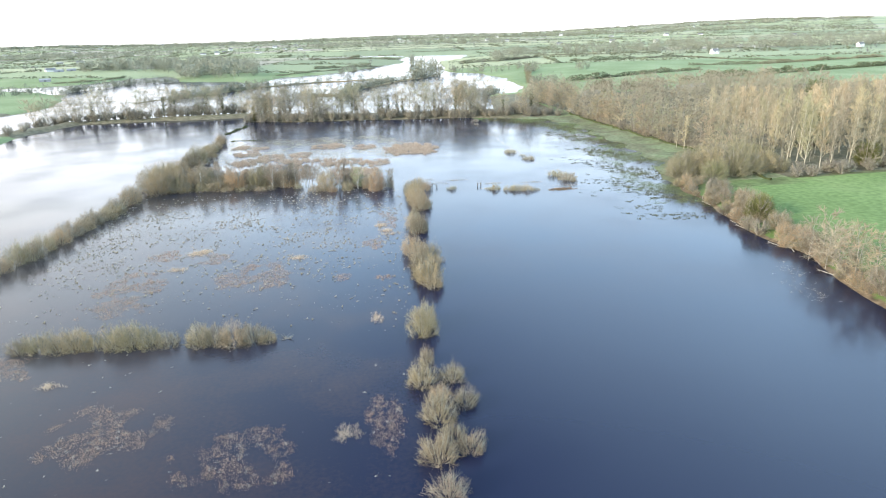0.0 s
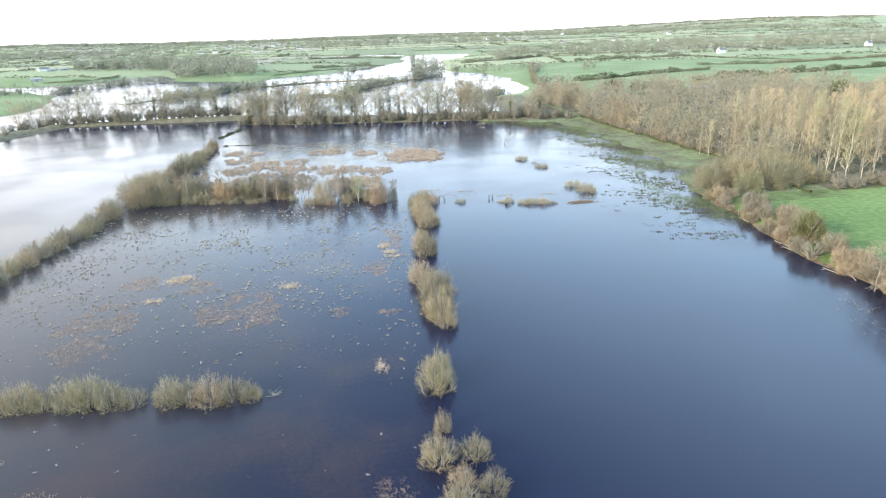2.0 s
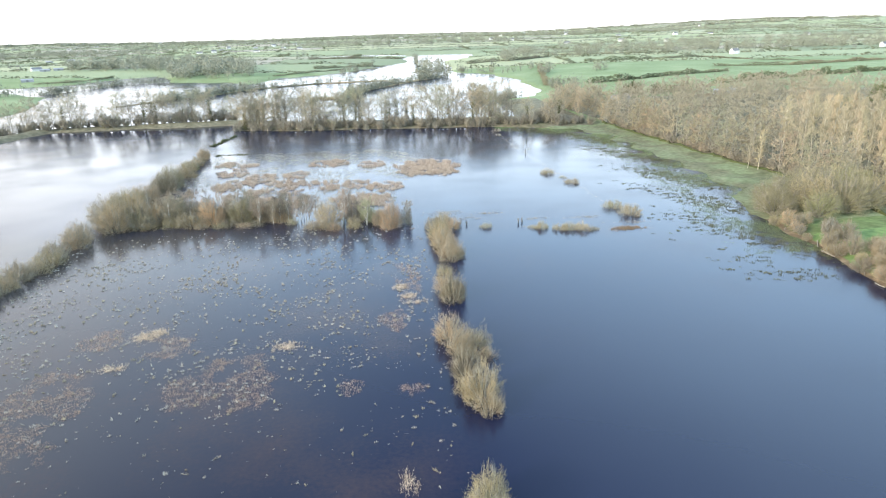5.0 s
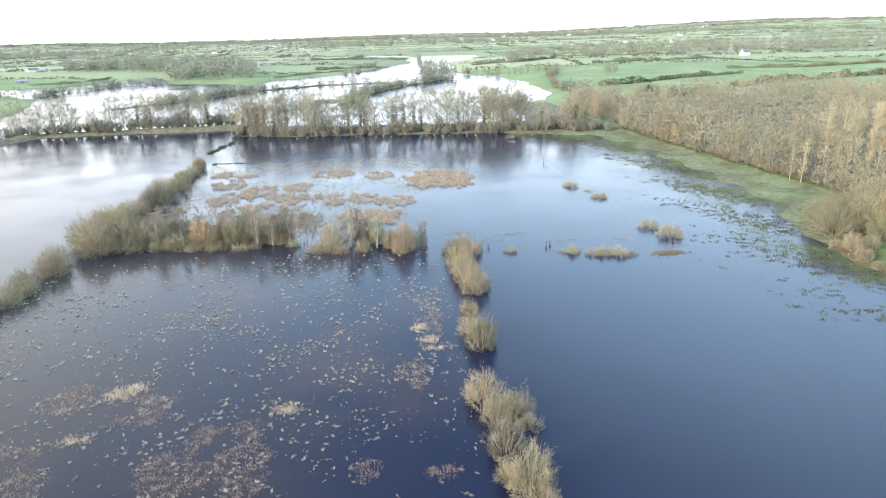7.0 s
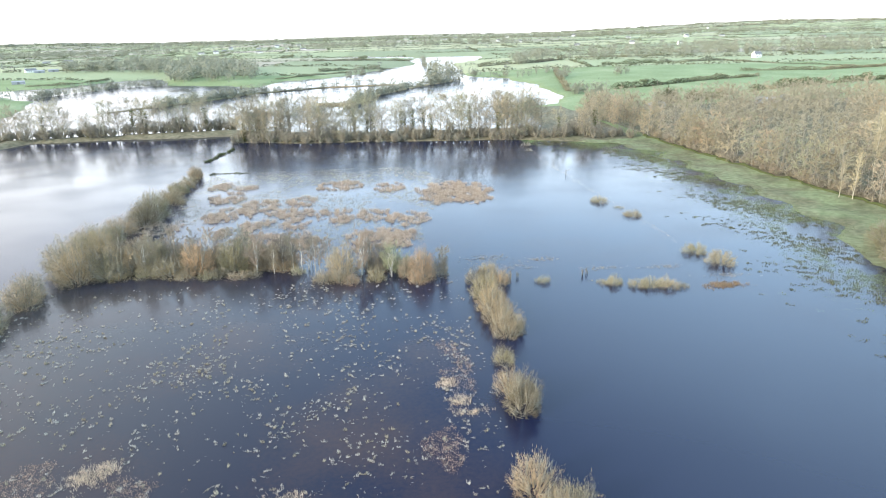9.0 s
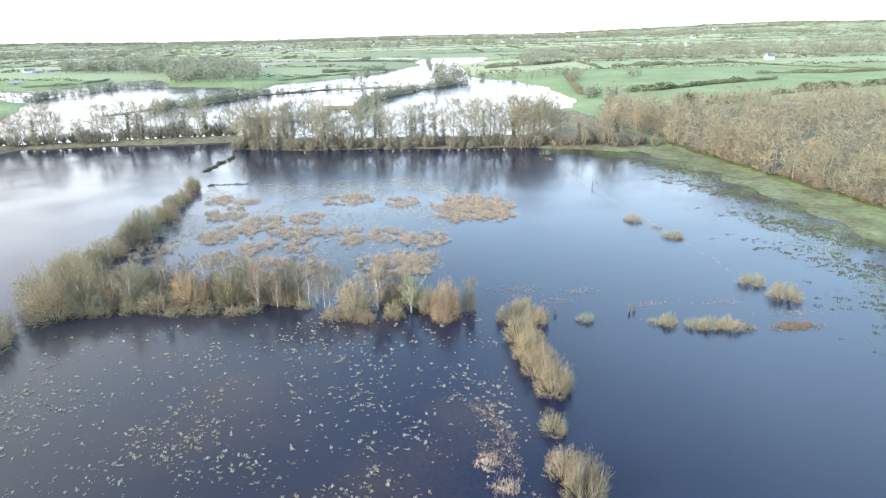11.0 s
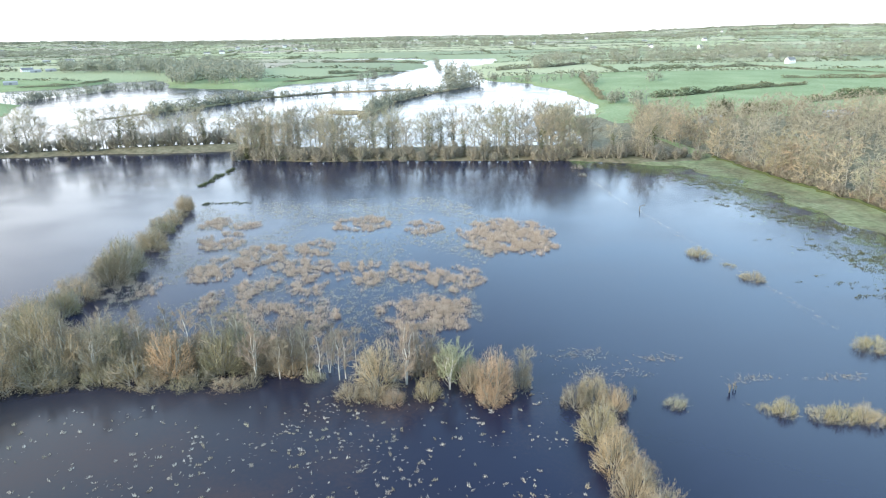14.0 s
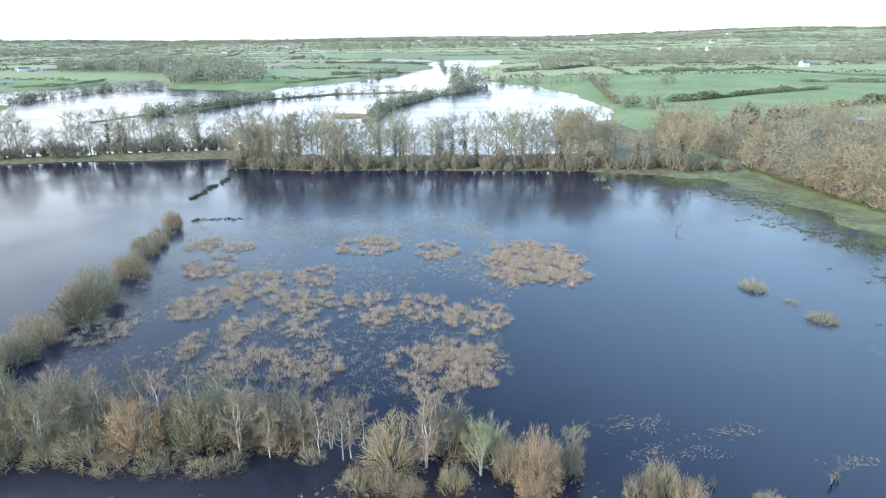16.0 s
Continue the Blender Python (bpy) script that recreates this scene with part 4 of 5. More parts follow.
stuff("dark_scrub", g, GORSE, "low dark evergreen scrub along a drowned ditch", "scrub")

BEDS = ((12.6, 227, 9.8, 12.7), (14, 226, 7, 9), (-6.2, 191, 7.2, 7), (-4.5, 190, 5, 5), (-14.8, 207.7, 2.7, 7.2), (-8, 208.4, 4, 5), (-0.7, 204.4, 5.3, 6), (-19.3, 210.2, 1.7, 4.4), (-16.7, 239.4, 6.3, 5.4), (-3.6, 235.1, 4.2, 5.6),
        (-44.3, 230.7, 5, 6.2), (-40.2, 214.1, 5.2, 6.4), (-35.1, 220.8, 5.1, 5.9), (-25.5, 223.7, 3.6, 4.9), (-26.8, 213.2, 5.7, 4.6), (-24.8, 204.6, 3.4, 4.9), (-32.9, 204.8, 3.6, 4.4), (-31.6, 193.4, 4.8, 5.4), (-23.4, 191.9, 4.7, 6),
        (-39.2, 199.2, 1.5, 4.8), (-34.3, 199.4, 1.3, 2.2), (-53.3, 205.9, 4.6, 5.4), (-43.8, 211.5, 2.6, 4.4), (-41.5, 240.9, 3.3, 2.7), (-48.5, 243.5, 3.3, 4.7))
g = Geo()
for x, y, a, b in BEDS:
    n = int(a * b * 7)
    q = rng.uniform(-1, 1, (n * 2, 2))
    ang = np.arctan2(q[:, 1], q[:, 0])
    q = q[(q ** 2).sum(1) < 1 + 0.2 * np.sin(5 * ang + x) + 0.2 * np.sin(9 * ang + y)][:n]
    c = q * [a, b] + [x, y]
    keep = np.sin(c[:, 0] * 1.1 + 2 * np.sin(c[:, 1] * 0.45)) + np.sin(c[:, 1] * 0.75 + x + np.sin(c[:, 0] * 0.7)) > -0.7 - 0.5 * rng.uniform(0, 1, len(c))
    tufts(g, rng, c[keep], 12, 0.75, 0.26, 0.022)
stuff("reed_bed", g, REED, "straw-brown dead reeds standing in clumps", "reeds")
g = Geo()
c = rng.uniform([-54.7, 182], [19.5, 262], (15000, 2))           # thin broken reed between the beds; extra stalks stand in for sky glare
den = np.sin(c[:, 0] / 3.1 + 1.7 * np.sin(c[:, 1] / 5)) + np.sin(c[:, 1] / 4.3 + np.sin(c[:, 0] / 4)) + rng.normal(0, 0.5, len(c))
c = c[(den > -0.1) & (c[:, 0] < np.interp(c[:, 1], (198, 212, 232, 246), (2, 6, 18, 8)))]
tufts(g, rng, c, 5, 0.28, 0.24, 0.019)
stuff("thin_reeds", g, PALEREED, "thin broken reed stalks over shallow water", "reeds")
bed_flecks = []
g = Geo()
for x, y, a, b in ((-21.2, 105.5, 7.6, 7.6), (-41.4, 105, 6, 6.7), (-41, 95, 5.6, 5), (-14.7, 53.6, 6.8, 5.8), (0.2, 58, 2.3, 6.6), (1.8, 136, 2.4, 9), (-0.8, 120.5, 2.2, 4.1), (-48, 76, 5, 4), (-30, 60, 7, 6), (-29.6, 116.4, 4.8, 3.4), (-40.3, 119.5, 3.3, 3.8), (0.7, 101.5, 1.8, 1.6), (-6.3, 102.7, 1.5, 2.4)):
    n = int(a * b * 40)
    q = rng.uniform(-1, 1, (n, 2))
    r2, ang = (q ** 2).sum(1), np.arctan2(q[:, 1], q[:, 0])
    q = q[r2 < 0.75 + 0.25 * np.sin(3 * ang + x) + 0.2 * np.sin(7 * ang)]
    c = q * [a, b] + [x, y]
    c = c[np.sin(c[:, 0] * 0.9 + y) + np.sin(c[:, 1] * 0.8 + np.sin(c[:, 0])) > -0.9]
    tufts(g, rng, c, 4, 0.18, 0.22, 0.030)
    bed_flecks.append(c[(rng.uniform(0, 1, len(c)) < 0.10) & (np.sin(c[:, 0] * 2.3 + c[:, 1]) > -0.2)])
stuff("drowned_grass", g, DROWNED, "drowned brown grass poking out of shallow water", "grass")
g = Geo()
c = np.concatenate(bed_flecks)
tufts(g, rng, np.repeat(c, 2, 0) + rng.normal(0, 0.2, (2 * len(c), 2)), 3, 0.26, 0.10, 0.024)
stuff("grass_flecks", g, PALEGRASS, "pale dead blades sticking out of drowned grass", "grass")
g = Geo()
for x, y, a, b in ((-34.6, 120.2, 2.8, 1.6), (-33.4, 121.6, 1.4, 0.8), (-15.2, 114.5, 1.7, 1.3), (-4.0, 56.2, 1.1, 1.1), (-0.5, 85.1, 0.9, 1.4), (-36.2, 111.2, 2.0, 0.8), (0.6, 133, 1.5, 1.2), (1.6, 129, 1.5, 1.2), (2.6, 126.5, 1.8, 0.6), (-40, 71.2, 1.6, 0.7)):
    n = int(a * b * 30) + 14
    q = rng.normal(0, 0.5, (n, 2)) * [a, b] + [x, y]
    tufts(g, rng, q, 4, 0.5, 0.16, 0.015)
stuff("rush_clumps", g, PALEREED, "pale rush clumps standing in the western field", "rushes")
g = Geo()
c = rng.uniform([-60.3, 83], [6, 169], (38000, 2))
den = np.array([noise.noise((x / 7, y / 7, 0.3)) + 0.7 * noise.noise((x / 2.6, y / 2.6, 4.1)) for x, y in c])
thick = np.interp(c[:, 1], (83, 100, 114, 126, 150, 160, 168), (0.01, 0.05, 0.16, 0.25, 0.21, 0.11, 0.08)) * np.clip(0.85 + 1.9 * den, 0.12, 2.6)
c = c[rng.uniform(0, 1, len(c)) < thick]
pale = rng.uniform(0, 1, len(c)) < 0.7
tan = c[~pale]
mounds(g, rng, c[pale])
mounds(g, rng, rng.uniform([-50, 40], [4, 100], (150, 2)), 0.7)
stuff("grass_tussocks", g, PALEGRASS, "scattered bleached grass tussocks in the western field", "tussocks")
g = Geo()
mounds(g, rng, tan, 1.1)
stuff("tan_tussocks", g, REED, "brown-tan sedge tussocks scattered in the western field", "tussocks")
g = Geo()
c = rng.uniform([50, 125], [99, 298], (20000, 2))
d = signed(FLOOD_NEAR, c[:, 0], c[:, 1]) + wobble(c[:, 0], c[:, 1]) * 0.5
c = c[rng.uniform(0, 1, len(c)) < np.exp(-((d + 4) / 10.0) ** 2) * (0.34 + 0.34 * np.sin(c[:, 0] / 3.1 + c[:, 1] / 5))]
c = np.repeat(c, rng.integers(1, 4, len(c)), 0)
c = c + rng.normal(0, [0.5, 0.22], c.shape)
tufts(g, rng, c, 5, 0.26, 0.24, 0.06)
stuff("sedge_tussocks", g, SEDGE, "dark green sedge tussocks in the drowned meadow", "tussocks")
g = Geo()
c = rng.uniform([46, 138], [104, 312], (82000, 2))
d = signed(FLOOD_NEAR, c[:, 0], c[:, 1]) + wobble(c[:, 0], c[:, 1]) * 0.5
patch = np.array([noise.noise((x / 9, y / 12, 2.2)) + 0.6 * noise.noise((x / 3, y / 4, 7.5)) for x, y in c])
c = c[rng.uniform(0, 1, len(c)) < np.where(d < 0, np.exp(-(d / 9.0) ** 2), np.exp(-(d / 4.0) ** 2)) * np.clip(0.6 + 1.8 * patch, 0, 1)]
tufts(g, rng, c, 4, 0.16, 0.42, 0.075)
stuff("flooded_grass", g, GREENGRASS, "green grass standing through shallow water along the shore", "grass")
# low pale blades stand in for the sheen of a calm-water streak
g = Geo()
c = rng.uniform(0, 1, 420)
tufts(g, rng, np.c_[np.interp(c, (0, 0.5, 1), (49.7, 46, 43.5)), 179 + 110 * c] + rng.normal(0, [0.5, 0.3], (420, 2)), 3, 0.14, 0.2, 0.02)
stuff("sunken_fence_grass", g, PALEREED, "pale sheen of calm water made of low blades", "grass")
g = Geo()
c = np.c_[rng.uniform(-55.8, -44.4, 42), rng.normal(262, 0.9, 42)]
tufts(g, rng, c, 9, 0.35, 0.22, 0.05)
stuff("dark_tufts", g, GORSE, "a line of dark tufts in open water", "tufts")
g = Geo()
for x, y, a, b, n in ((12.7, 175.6, 4, 1.6, 110), (21.7, 173.6, 3.5, 1.2, 70), (30.8, 167.7, 3.5, 1, 60), (41.9, 166.7, 4, 1.0, 60), (50.1, 161.2, 4, 1.2, 60), (2.8, 172.7, 2, 1, 14), (65.5, 84, 3, 5, 60), (68.5, 93, 2, 4, 40), (12.5, 171, 3, 2, 60), (17.5, 170.5, 3, 1.5, 40)):
    q = rng.normal(0, 0.5, (n, 2)) * [a, b] + [x, y]
    d = np.c_[rng.normal(0, 0.3, (n, 2)), np.abs(rng.normal(0, 0.15, n))]
    g.spikes(np.c_[q, np.full(n, 0.0)], d, 0.03)
    tufts(g, rng, q[: n // 2], 4, 0.18, 0.15, 0.025)
stuff("flotsam", g, PALEREED, "drifted stalks and branches floating in rafts", "flotsam")
g = Geo()
q = rng.normal(0, 0.5, (120, 2)) * [3.4, 1.1] + [47.6, 157.3]
tufts(g, rng, q, 6, 0.3, 0.25, 0.05)
stuff("rusty_mat", g, BRACKEN, "rusty mat of dead stalks afloat", "flotsam")
for x, y, n in ((13.6, 165.4, 5), (15.1, 165.9, 3), (26.6, 165.0, 4)):
    for i in range(n):
        g = Geo()
        h = random.uniform(0.5, 1.3)
        g.tubes([(0, 0, -0.5)], [(random.uniform(-0.2, 0.2), random.uniform(-0.2, 0.2), h)], 0.09, 0.05)
        g.spikes(np.tile([(0, 0, h * 0.7)], (7, 1)), rng.normal(0, 0.35, (7, 3)) + [0, 0, 0.5], 0.025)
        o = new("drowned_stump", g.mesh("drowned_stump", POST))
        o.location = (x + random.uniform(-1, 1), y + random.uniform(-0.6, 0.6), 0)
        tagged(o, "grey dead stump with a few shoots in water", "stump", "stumps beyond the hedge end")
g = Geo()
g.tubes([(0, 0, -0.6), (0, 0, 1.1)], [(0.05, 0, 1.4), (2.0, 0.4, 1.5)], [0.12, 0.07], [0.08, 0.03])
g.spikes([(1.0, 0.2, 1.3)] * 5, rng.normal(0, 0.5, (5, 3)), 0.03)
o = new("dead_snag", g.mesh("dead_snag", POST))
o.location = (45.6, 241.8, 0)
tagged(o, "grey dead snag with a level branch in water", "snag")
for x, y, s in ((44.0, 280.8, 0.7), (45.4, 290.6, 0.9), (49.5, 189.8, 0.35), (49.9, 182.4, 0.3)):
    plant(UNDER, x, y, s, "small pale bush drowned along the old fence line", "lone bushes in the eastern pool", 0.6)

g = Geo()
a = rng.uniform(0, 6.283, 16)
g.spikes(np.c_[rng.normal(0, 0.15, (16, 2)), np.full(16, -0.05)], np.c_[np.cos(a), np.sin(a), rng.uniform(0.1, 0.9, 16)] * rng.uniform(0.5, 1.5, (16, 1)), 0.05)
o = new("bleached_branch", g.mesh("bleached_branch", BLEACHED))
o.location = (-13.1, 80.2, 0)
tagged(o, "bleached forked branch stranded at the short hedge's end", "branch")
for i in range(13):          # roots and logs washed out of the eroded bank
    y = 84 + 5.4 * i + random.uniform(-2, 2)
    x = float(np.interp(y, EAST_BANK[:10, 1], EAST_BANK[:10, 0])) + random.uniform(-0.3, 0.7)
    ln, turn = random.uniform(1.2, 3.2), random.uniform(0.9, 2.2)
    d = np.array([math.cos(turn), math.sin(turn), random.uniform(-0.05, 0.2)])
    g = Geo()
    g.tubes([(0, 0, 0), d * ln * 0.5], [d * ln * 0.5, d * ln + [0.1, 0, 0.1]], [0.11, 0.09], [0.09, 0.04])
    g.spikes(np.tile(d * ln * 0.8, (4, 1)), rng.normal(0, 0.4, (4, 3)) + d * 0.4, 0.04)
    o = new("washed_out_log", g.mesh("washed_out_log", BLEACHED))
    o.location = (x, y, max(0.05, height(x, y)) + 0.1)
    tagged(o, "pale bleached log lying along the eroded bank", "log", "logs on the eroded bank")
for x, y, w, h, proto in ((134, 377, 5, 9, 0), (138, 379, 5, 8, 1), (131, 380, 4, 7, 0), (150, 384, 6, 6, 0)):
    grow([EVER[proto]], x, y, w, h, "dark evergreen tree among bare trees" if not proto else "yellow-green conifer among bare trees", "evergreens behind the wood", "tree")

# ---- far woods and hedgerows ----
def crowns(g, rng, x, y, h, r, k=54, thick=0.15):
    """Far bare trees: a trunk and a ragged brush of limbs each."""
    n = len(x)
    z = land(x, y)
    base = np.c_[x, y, z]
    g.tubes(base - [0, 0, 0.4], base + np.c_[np.zeros((n, 2)), h * 0.5], 0.25, 0.15)
    o = unit(rng.normal(size=(n, k, 3)))
    s = rng.uniform(0.45, 0.95, (n, k, 1)) * (1 + 0.2 * np.sin(4 * o[..., :1] + 5 * o[..., 1:2] + x[:, None, None]))
    c = base[:, None] + np.stack([0 * x, 0 * x, 0.54 * h], -1)[:, None]
    sc = np.stack([r, r, h * 0.46], -1)[:, None]
    p = c + o * sc * s
    d = unit(rng.normal(size=(n, k, 3)) + o * 0.6 + [0, 0, 0.3]) * (r[:, None, None] * rng.uniform(0.22, 0.55, (n, k, 1)))
    g.blades(p.reshape(-1, 3), d.reshape(-1, 3), np.repeat(r, k) * thick * rng.uniform(0.5, 1.0, n * k), rng)


def hedge_strip(g_v, g_f, pts, hgt, wid, rng, n0):
    """A low ragged bank along pts."""
    m = len(pts)
    z = land(pts[:, 0], pts[:, 1])
    tang = np.gradient(pts, axis=0)
    side = unit(np.c_[-tang[:, 1], tang[:, 0]])
    hh = hgt * rng.uniform(0.4, 1.3, m)
    ww = wid * rng.uniform(0.6, 1.2, m)
    rows = []
    for a, b in ((-1, -0.3), (-0.9, 0.65), (0.1, 1.0), (0.9, 0.6), (1, -0.3)):
        jit = rng.normal(0, 0.12, m)
        rows.append(np.c_[pts + side * (ww * (a + jit))[:, None], z + hh * (b + jit * (b > 0))])
    v = np.stack(rows, 1).reshape(-1, 3)
    i = (np.arange(m - 1)[:, None] * 5 + np.arange(4)).ravel() + n0
    g_v.append(v)
    g_f.append(np.concatenate([np.c_[i, i + 5, i + 6], np.c_[i, i + 6, i + 1]]))
    return n0 + len(v)


def hedge_brush(g, rng, pts, hgt, wid, per_m, r, fuzz=0.42):
    """An unkempt hedge along pts: sprays of twigs, thicker and thinner by turns."""
    seg = np.linalg.norm(np.diff(pts, axis=0), axis=1)
    run = np.r_[0, np.cumsum(seg)]
    n = max(4, int(run[-1] * per_m))
    at = np.sort(rng.uniform(0, run[-1], n))
    x, y = np.interp(at, run, pts[:, 0]), np.interp(at, run, pts[:, 1])
    x, y = x + rng.normal(0, wid * 0.4, n), y + rng.normal(0, wid * 0.4, n)
    hh = hgt * (1 + 0.35 * np.sin(at / 9 + run[-1]) + 0.25 * np.sin(at / 3.7))
    t = rng.uniform(0, 0.75, n) ** 1.2
    p = np.c_[x, y, land(x, y) + hh * t]
    d = np.c_[rng.normal(0, fuzz, (n, 2)), rng.uniform(0.0, fuzz, n)] * hh[:, None]
    g.blades(p, d, r * rng.uniform(0.5, 1.2, n), rng)


def dry(x, y, margin=4.0):
    d = np.minimum(signed(FLOOD_FAR, x, y), np.minimum(signed(FLOOD_STRIP, x, y), signed(FLOOD_NEAR, x, y)))
    return d > margin


hedges = Geo()
tx, ty = [], []
for k in range(0, 27):
    xs = np.arange(-1500 - 40 * k, 1500 + 40 * k, 9.0)
    ys = np.array([row_y(k, x) for x in xs])
    live = dry(xs, ys, 6.0) & (np.abs(xs) < ys * 0.75 + 60)
    thin, fine = (2.6, 0.75) if k < 8 else (1.2, 1.5)
    start = 0
    for i in range(len(xs)):
        if not live[i] or i == len(xs) - 1 or random.random() < 0.018:
            if i - start > 4:
                hedge_brush(hedges, rng, np.c_[xs[start:i], ys[start:i] + rng.normal(0, 0.8, i - start)], random.uniform(2.0, 3.6), 1.6, thin, fine)
            start = i + 1
        elif random.random() < 0.08:
            tx.append(xs[i]), ty.append(ys[i])
    for j in range(-9 - k // 3, 10 + k // 3):
        if random.random() < 0.25:
            continue
        y0, y1 = row_y(k, j * SPAN + 83.0 * k), row_y(k + 1, j * SPAN + 83.0 * k)
        yy = np.arange(y0, y1, 9.0)
        xx = np.array([cross_x(k, j, y) for y in yy])
        ok = dry(xx, yy, 6.0)
        if ok.all() and abs(xx[0]) < yy[0] * 0.75 + 60:
            hedge_brush(hedges, rng, np.c_[xx, yy], random.uniform(2.0, 3.4), 1.6, thin, fine)
stuff("far_hedgerows", hedges, HEDGE, "dark ragged hedgerows between distant fields", "hedgerow")
for a, b, hgt in (((139, 470), (162, 475), 5), ((162, 475), (198, 492), 4.5), ((198, 492), (262, 518), 3.5), ((200, 420), (254, 446), 5), ((254, 446), (304, 462), 4.5), ((304, 462), (404, 496), 4), ((404, 496), (520, 560), 3.5),
                  ((150, 388), (174, 398), 4), ((205, 685), (265, 695), 4), ((265, 695), (335, 706), 3.5), ((335, 706), (352, 640), 1.6), ((352, 640), (400, 575), 1.4), ((278, 570), (336, 556), 3), ((336, 556), (486, 600), 3),
                  ((203, 832), (299, 825), 3), ((299, 825), (367, 835), 3), ((112, 470), (132, 566), 2.6), ((132, 566), (150, 640), 3), ((96, 742), (158, 755), 3.5), ((158, 755), (198, 794), 3),
                  ((-288, 640), (-262, 655), 2), ((-262, 655), (-246, 706), 2), ((-90, 650), (-30, 720), 2), ((-60, 720), (20, 800), 3.2), ((-20, 700), (10, 772), 2), ((-80, 900), (40, 920), 3.0)):
    g = Geo()
    hedge_brush(g, rng, np.array([a, b], float) + rng.normal(0, 0.5, (2, 2)), hgt, 2.4, 34, 0.32, 0.16)
    o = new("field_hedge", g.mesh("field_hedge", HEDGE if hgt < 4 else GREENHEDGE))
    tagged(o, "dark overgrown hedge between pale green fields", "hedge", "hedges of the near fields")
for a, b, hgt, wid in (((-150, 439), (-135, 463), 0.4, 0.8), ((-135, 463), (-118, 480), 0.5, 1.4), ((-118, 480), (-89, 533), 0.7, 2.0), ((-89, 533), (-74, 545), 0.6, 1.6), ((-74, 545), (-44, 567), 0.6, 2.0), ((-44, 567), (9, 576), 0.6, 2.4),
                       ((-23, 426), (-8, 492), 0.8, 1.8), ((-8, 492), (14, 538), 0.8, 2.0), ((14, 538), (54, 596), 0.8, 2.0), ((-39, 447), (-18, 445), 0.9, 4.5)):
    hv, hf = [], []
    m = int(math.dist(a, b) / 4)
    q = np.linspace(0, 1, m)[:, None]
    hedge_strip(hv, hf, np.array(a) * (1 - q) + np.array(b) * q + rng.normal(0, 0.5, (m, 2)), hgt + 1.2, wid, rng, 0)
    for v in hv:
        v[:, 2] = np.where(v[:, 2] > -1.0, np.minimum(v[:, 2] + 1.2, hgt), v[:, 2])
    o = new("flood_bank", tri_mesh("flood_bank", np.concatenate(hv), np.concatenate(hf), BANK))
    tagged(o, "narrow grassy bank standing out of the flood", "bank", kind="structure")

g = Geo()
tx, ty = np.array(tx), np.array(ty)
crowns(g, rng, tx, ty, rng.uniform(6, 12, len(tx)), rng.uniform(2, 4.5, len(tx)))
stuff("far_hedgerow_trees", g, FARWOOD, "scattered bare trees along distant hedgerows", "trees")


def inside(poly, n, rng):
    lo, hi = poly.min(0), poly.max(0)
    q = rng.uniform(lo, hi, (n, 2))
    return q[signed(poly, q[:, 0], q[:, 1]) < 0]


g = Geo()
for poly, n in ((chain((-326, 784), (-287, 778), (-217, 752), (-205, 742), (-172, 638), (-121, 624), (-106, 640), (-112, 700), (-130, 780), (-180, 850), (-280, 900), (-340, 860)), 760),
                (chain((125, 720), (180, 770), (420, 800), (620, 840), (900, 900), (900, 980), (600, 930), (150, 850)), 1100), (chain((300, 1000), (900, 1080), (1400, 1250), (1300, 1330), (700, 1180), (280, 1080)), 900),
                (chain((-200, 1500), (300, 1420), (330, 1540), (-200, 1620)), 350), (chain((-900, 1500), (-500, 1420), (-380, 1560), (-900, 1680)), 350), (chain((100, 1750), (1300, 1850), (1300, 1990), (100, 1880)), 500), (chain((-700, 2000), (100, 2050), (100, 2150), (-700, 2120)), 350),
                (chain((30, 560), (60, 590), (68, 645), (40, 640)), 50), (chain((46, 700), (70, 704), (72, 770), (50, 780)), 16)):
    q = inside(poly, n, rng)
    crowns(g, rng, q[:, 0], q[:, 1], rng.uniform(9, 14, len(q)), rng.uniform(3.5, 5.5, len(q)), 64, 0.14)
# tree lines along the far flood's banks
for a, b, n in (((-240, 533), (-227, 576), 34), ((-227, 576), (-210, 626), 40), ((-210, 626), (-176, 632), 26), ((-280, 500), (-240, 533), 26), ((-135, 463), (-118, 480), 34), ((-118, 480), (-89, 533), 80), ((-89, 533), (-74, 545), 12),
                ((-74, 545), (-44, 567), 14), ((-44, 567), (9, 576), 22), ((-20, 440), (-8, 492), 60), ((-8, 492), (14, 538), 60), ((14, 538), (54, 596), 50), ((-33, 691), (-3, 770), 18), ((46, 800), (60, 1000), 30),
                ((72, 650), (103, 616), 16), ((108, 452), (128, 470), 12), ((118, 440), (128, 452), 14), ((128, 560), (150, 600), 16), ((176, 568), (190, 580), 10), ((100, 590), (150, 640), 14), ((80, 420), (70, 408), 16)):
    s = rng.uniform(0, 1, n)[:, None]
    q = np.array(a) * (1 - s) + np.array(b) * s + rng.normal(0, 1.5, (n, 2))
    crowns(g, rng, q[:, 0], q[:, 1], rng.uniform(3, 9, n), rng.uniform(1.5, 3.2, n))
for y0, h0 in ((2700, 5), (3300, 5)):
    x = rng.uniform(-0.75 * y0, 0.85 * y0, 300)
    x = x[np.sin(x / 170 + y0) + np.sin(x / 61) > -0.9]
    y = y0 + 60 * np.sin(x / 300) + rng.normal(0, 25, len(x))
    crowns(g, rng, x, y, rng.uniform(0.7, 1.1, len(x)) * h0, rng.uniform(8, 22, len(x)), 40, 0.2)
stuff("far_woods", g, FARWOOD, "grey-brown bare woods round the distant flood", "woods")


